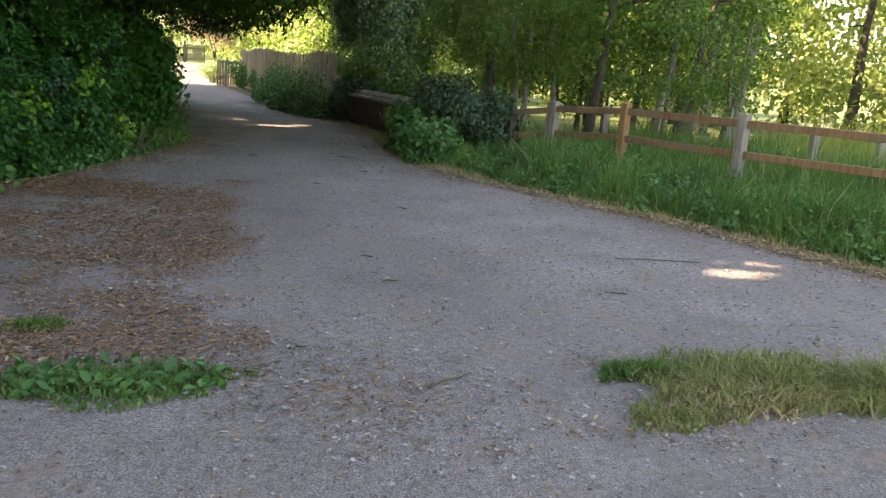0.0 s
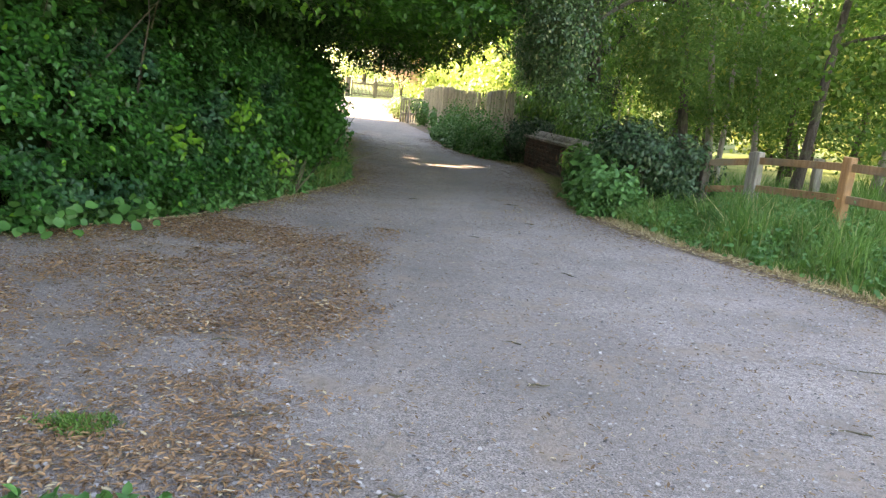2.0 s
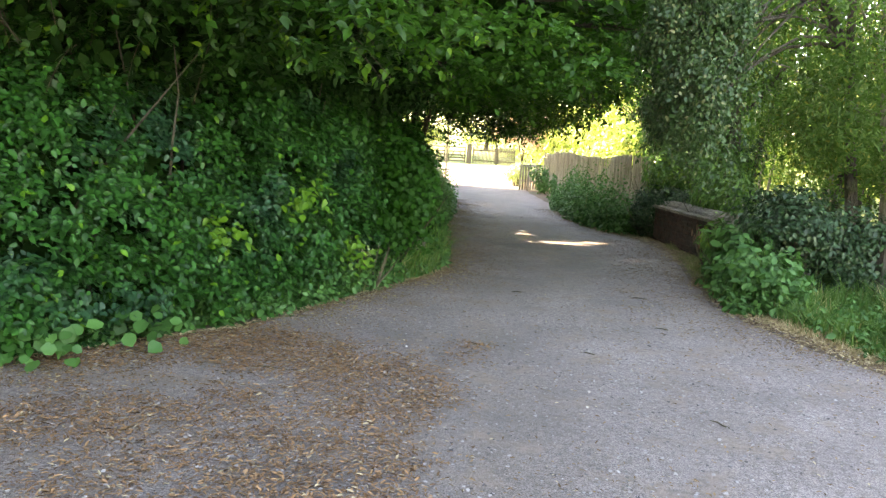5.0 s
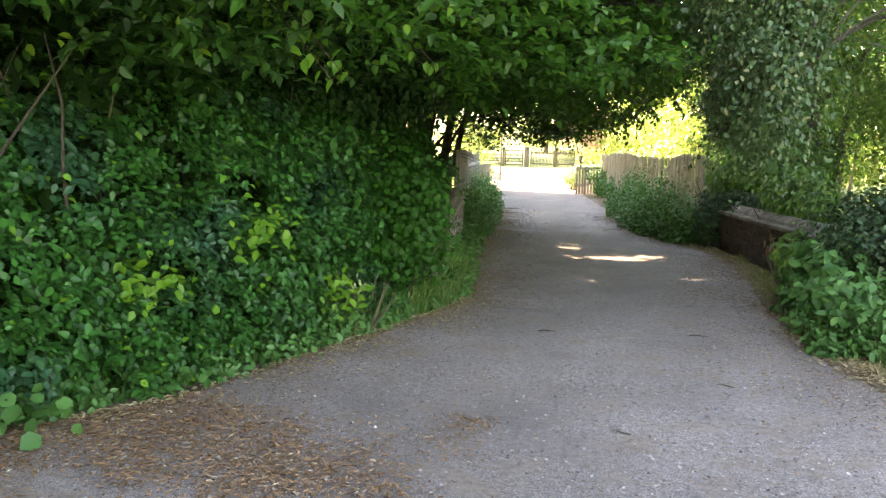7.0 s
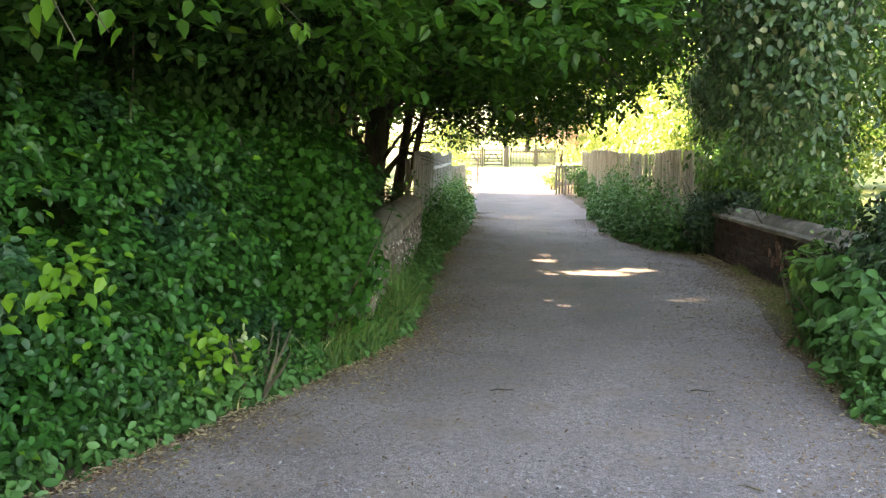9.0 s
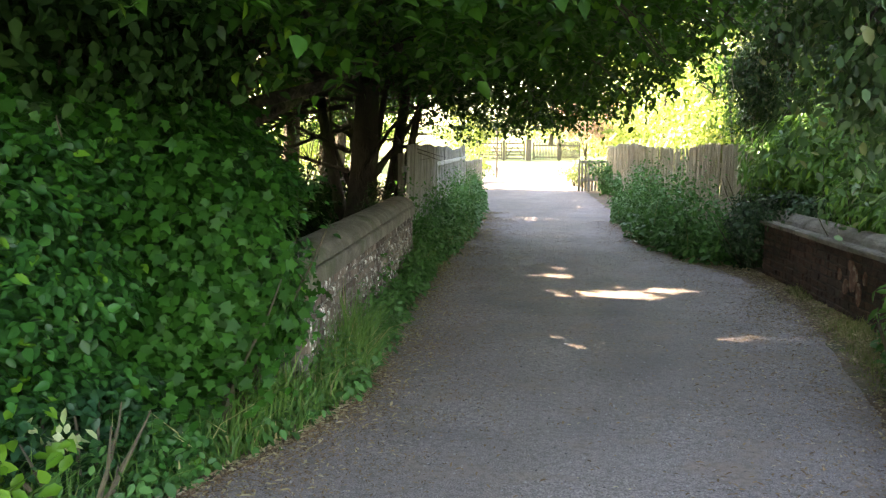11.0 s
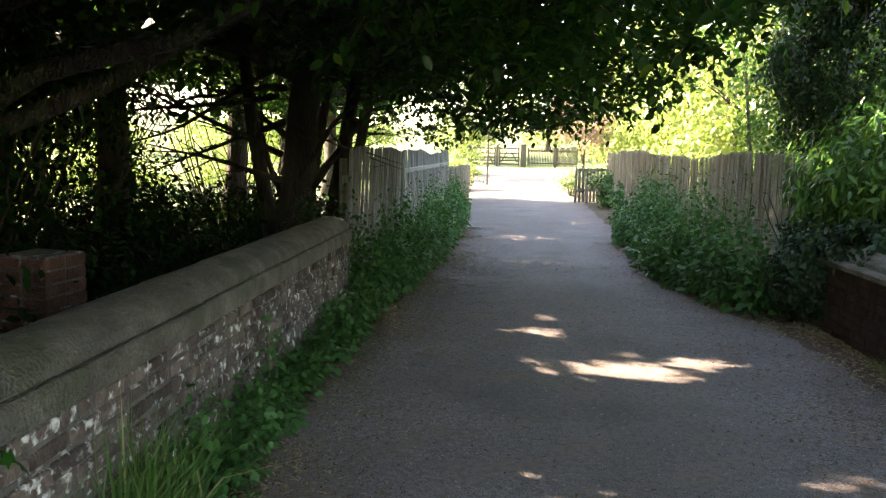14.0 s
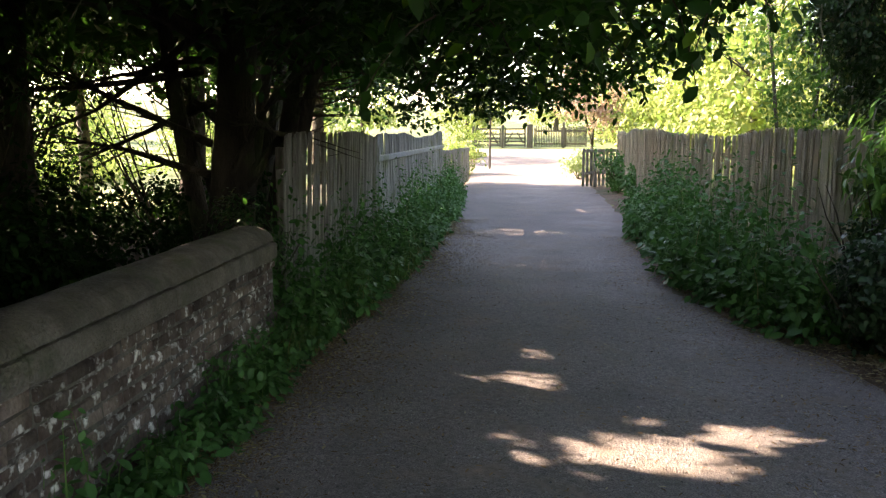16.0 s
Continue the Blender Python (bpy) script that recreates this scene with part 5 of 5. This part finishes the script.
for x, y, ang, L in ((0.07, 12.83, 0.3, 0.16), (1.38, 13.09, 0.1, 0.17), (1.45, 11.53, 2.7, 0.12), (-0.11, 10.3, 0.1, 0.14), (0.76, 10.35, 2.8, 0.12), (1.5, 8.93, 2.2, 0.14), (0.88, 6.9, 2.6, 0.1), (0.95, 6.22, 0.2, 0.12),
                     (2.4, 5.96, 2.9, 0.16), (3.2, 6.9, 3.0, 0.7), (-0.31, 5.57, 0.35, 0.22), (0.95, 4.55, 0.6, 0.3), (0.3, 5.0, 0.2, 0.1), (-1.3, 9.1, 0.0, 0.3), (-0.7, 6.5, 0.3, 0.12)):
    bm = tube_bm([(-L / 2, 0, 0.012), (-L / 6, 0.012, 0.016), (L / 6, -0.006, 0.014), (L / 2, 0.01, 0.012)], [0.004, 0.005, 0.004, 0.002], 6)
    tw = part("twig", bm, TWIG)
    tw.location, tw.rotation_euler = (x, y, 0), (0, 0, ang)
    tagged(tw, "small fallen brown twig on the asphalt", "twig", "fallen twigs")

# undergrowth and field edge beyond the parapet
# undergrowth leaves are near-black: the wood's shade is in their colour
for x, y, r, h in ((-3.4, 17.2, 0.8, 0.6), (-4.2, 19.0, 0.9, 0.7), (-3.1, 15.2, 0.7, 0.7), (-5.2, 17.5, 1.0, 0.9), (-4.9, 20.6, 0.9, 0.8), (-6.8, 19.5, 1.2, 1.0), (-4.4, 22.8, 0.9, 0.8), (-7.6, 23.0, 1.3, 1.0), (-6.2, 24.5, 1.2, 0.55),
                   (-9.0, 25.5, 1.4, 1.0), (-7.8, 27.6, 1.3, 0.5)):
    bush("undergrowth", (x, y, h * 0.5), (r, r, h), 3400, 0.075, OVAL, SHADE_LEAF, "undergrowth behind the bridge parapet, leaves darkened for shade", 46, 0.3)
# leaf masses added to darken the wood; SHADE_LEAF carries the shade
bush("understorey_mass", (-4.6, 17.4, 2.1), (1.0, 1.4, 1.5), 5000, 0.085, OVAL, SHADE_LEAF, "understorey leaf mass under the beeches, coloured near-black for shade", 50, 0.25, category="tree")
bush("understorey_mass", (-3.6, 15.0, 2.0), (0.9, 1.2, 1.3), 4500, 0.085, OVAL, SHADE_LEAF, "understorey leaf mass beside the hedge end, coloured near-black for shade", 50, 0.25, category="tree")
bush("understorey_mass", (-3.5, 12.6, 2.3), (0.9, 1.3, 1.3), 4500, 0.085, OVAL, SHADE_LEAF, "understorey leaf mass behind the hedge, coloured near-black for shade", 50, 0.25, category="tree")
bush("understorey_mass", (-6.9, 21.4, 2.6), (1.3, 1.4, 1.2), 3600, 0.09, OVAL, BEECH_LEAF, "low beech sprays hanging in deep shade", 40, 0.28, category="tree")
bush("understorey_mass", (-6.0, 24.0, 2.7), (1.1, 1.0, 0.5), 700, 0.09, OVAL, BEECH_LEAF, "thin leafy sprays between the dark trunks", 26, 0.3, category="tree")
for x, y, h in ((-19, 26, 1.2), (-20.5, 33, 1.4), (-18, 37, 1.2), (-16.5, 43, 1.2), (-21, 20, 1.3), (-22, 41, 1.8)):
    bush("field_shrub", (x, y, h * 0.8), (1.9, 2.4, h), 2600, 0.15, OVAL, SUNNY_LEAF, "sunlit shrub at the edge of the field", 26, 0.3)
for x, y, z, r, k in ((-8.6, 24.2, 2.1, 1.5, 1700), (-5.7, 20.0, 2.3, 1.0, 900), (-9.8, 22.6, 1.9, 1.4, 2000), (-6.9, 26.5, 2.4, 1.1, 700)):
    bush("beech_sapling", (x, y, z), (r, r * 0.8, 0.75), k, 0.09, BROAD, BEECH_LEAF, "thin beech sapling standing dark against the field", 40, 0.25, category="tree")
# bough over the end of the hedge; canopy shade put into its leaf colour
bush("shade_bough", (-1.95, 12.85, 2.2), (0.75, 1.1, 0.5), 10000, 0.065, BROAD, SHADE_LEAF, "bough of leaves over the end of the hedge, darkened for shade", 60, 0.25, 0.6, False, category="tree")
# bare low limbs of the multi-stemmed tree, dark against the field
spreading = bpy.data.objects["spreading_beech_tree"]
for ang, z0, L, up in ((2.75, 1.9, 2.6, -0.25), (3.0, 1.5, 2.2, 0.35), (2.6, 2.3, 3.0, 0.1), (3.3, 1.2, 1.8, 0.15), (2.9, 2.6, 2.8, -0.4), (2.3, 1.7, 2.0, 0.5), (3.5, 2.2, 2.4, -0.1), (0.4, 1.1, 1.9, 1.4), (0.1, 1.0, 2.0, 1.2), (2.8, 0.9, 2.2, 1.3), (-0.6, 1.2, 1.6, 1.5)):
    bm = bmesh.new()
    q, r = limb((0.15 * math.cos(ang), 0.15 * math.sin(ang), z0), (math.cos(ang), math.sin(ang), up), L, 0.045, 8, 0.13, 0.0)
    tube_bm(q, r, 6, bm)
    for j in (2, 3, 4, 5, 6):
        for _ in range(2):
            t2 = ang + random.uniform(-1.1, 1.1)
            v, vr = limb(q[j], (math.cos(t2), math.sin(t2), random.uniform(-0.4, 0.5)), random.uniform(0.4, 0.9), 0.012, 5, 0.2)
            tube_bm(v, vr, 4, bm)
    part("limb", bm, BARK, spreading, "", True)
# thick trees added on the far side of the wood to block low sun
for i, (x, y, h) in enumerate(((-11.5, 1.0, 8.5), (-11.5, 4.5, 8.5), (-11.2, 8.0, 8.5), (-11.0, 11.5, 8.0), (-11.2, 16.5, 6.5), (-11.5, 20.0, 6.5), (-9.5, 18.2, 4.5), (-8.6, 14.6, 4.5), (-12.2, 23.0, 6.0))):
    tree("sun_block_tree", (x, y, 0), [(0, 0, 0.03, 0, h * 0.8, 0.14)], 4, [((0, 0, h * 0.5), (1.7, 2.3, h * 0.46), 6500, 0.29, OVAL)], BARK, IVY_LEAF,
         "dense dark tree added at the edge of the wood to block low sun", 8, gapped=True)


def edge_litter(name, line, inner, outer, n, size, label, side=1, mat=LITTER):
    """Dry flakes drifted along an edge of the lane."""
    p, nrm, q = along(line, n)
    d = outer + (inner - outer) * rng.uniform(0, 1, n) ** 2.2 * rng.uniform(0.2, 1.2, n)
    x, y = p[:, 0] - side * nrm[:, 0] * d, p[:, 1] - side * nrm[:, 1] * d
    keep = np.array([noise.noise((a * 1.1, b * 1.1, 3)) for a, b in zip(x, y)]) + rng.normal(0, 0.25, n) > -0.25
    x, y = x[keep], y[keep]
    ob = linked(name, leaf_mesh(name, np.stack([x, y, rise(y) + 0.014], 1), np.tile((0, 0, 1.0), (len(x), 1)), size * rng.uniform(0.4, 1.4, len(x)), NARROW, 0.0, 0.2), mat)
    return tagged(ob, label, "litter", kind="stuff")


LEFT_NEAR = [p for p in LEFT_EDGE if 7 <= p[1] <= 29]
RIGHT_NEAR = [p for p in RIGHT_EDGE if 5 <= p[1] <= 29]
edge_litter("leaf_litter", LEFT_NEAR, -0.95, 0.0, 60000, 0.022, "brown dust and dry flakes along the hedge side of the lane")
edge_litter("leaf_litter", RIGHT_NEAR, 0.65, -0.35, 80000, 0.022, "brown dust and dry flakes along the verge side of the lane")
edge_litter("leaf_litter", RIGHT_NEAR, 0.12, -0.36, 26000, 0.045, "pale straw lying along the verge edge", mat=STRAW)
edge_litter("leaf_litter", LEFT_NEAR, -0.5, 0.06, 9000, 0.04, "pale straw and flakes lying along the hedge foot", mat=STRAW)
weed_bank("weed_strip", [(2.5, 12.6), (3.1, 11.0), (3.75, 9.7), (4.45, 8.4), (4.95, 7.0), (5.6, 5.8)][::-1], 2.0, 0.5, 8000, 0.08, "leafy weeds mixed in the long verge grass", NETTLE_LEAF, OVAL)
scatter("leaf_litter", (-3, 5, 1.6, 8), 12000, 0.022, LITTER, "dry flecks strewn over the near asphalt", NARROW, 0.0)
for x, y in ((-10.5, 25.2), (-11.8, 29.5), (-9.0, 22.6)):
    tree("beech_tree", (x, y, 0), [(0, 0, 0.03, 0, 6.0, 0.16)], 5, [((0, 0, 5.2), (2.4, 2.4, 2.4), 6500, 0.22, OVAL)], BARK, BEECH_LEAF, "dense dark beech at the edge of the wood", 8, gapped=True)
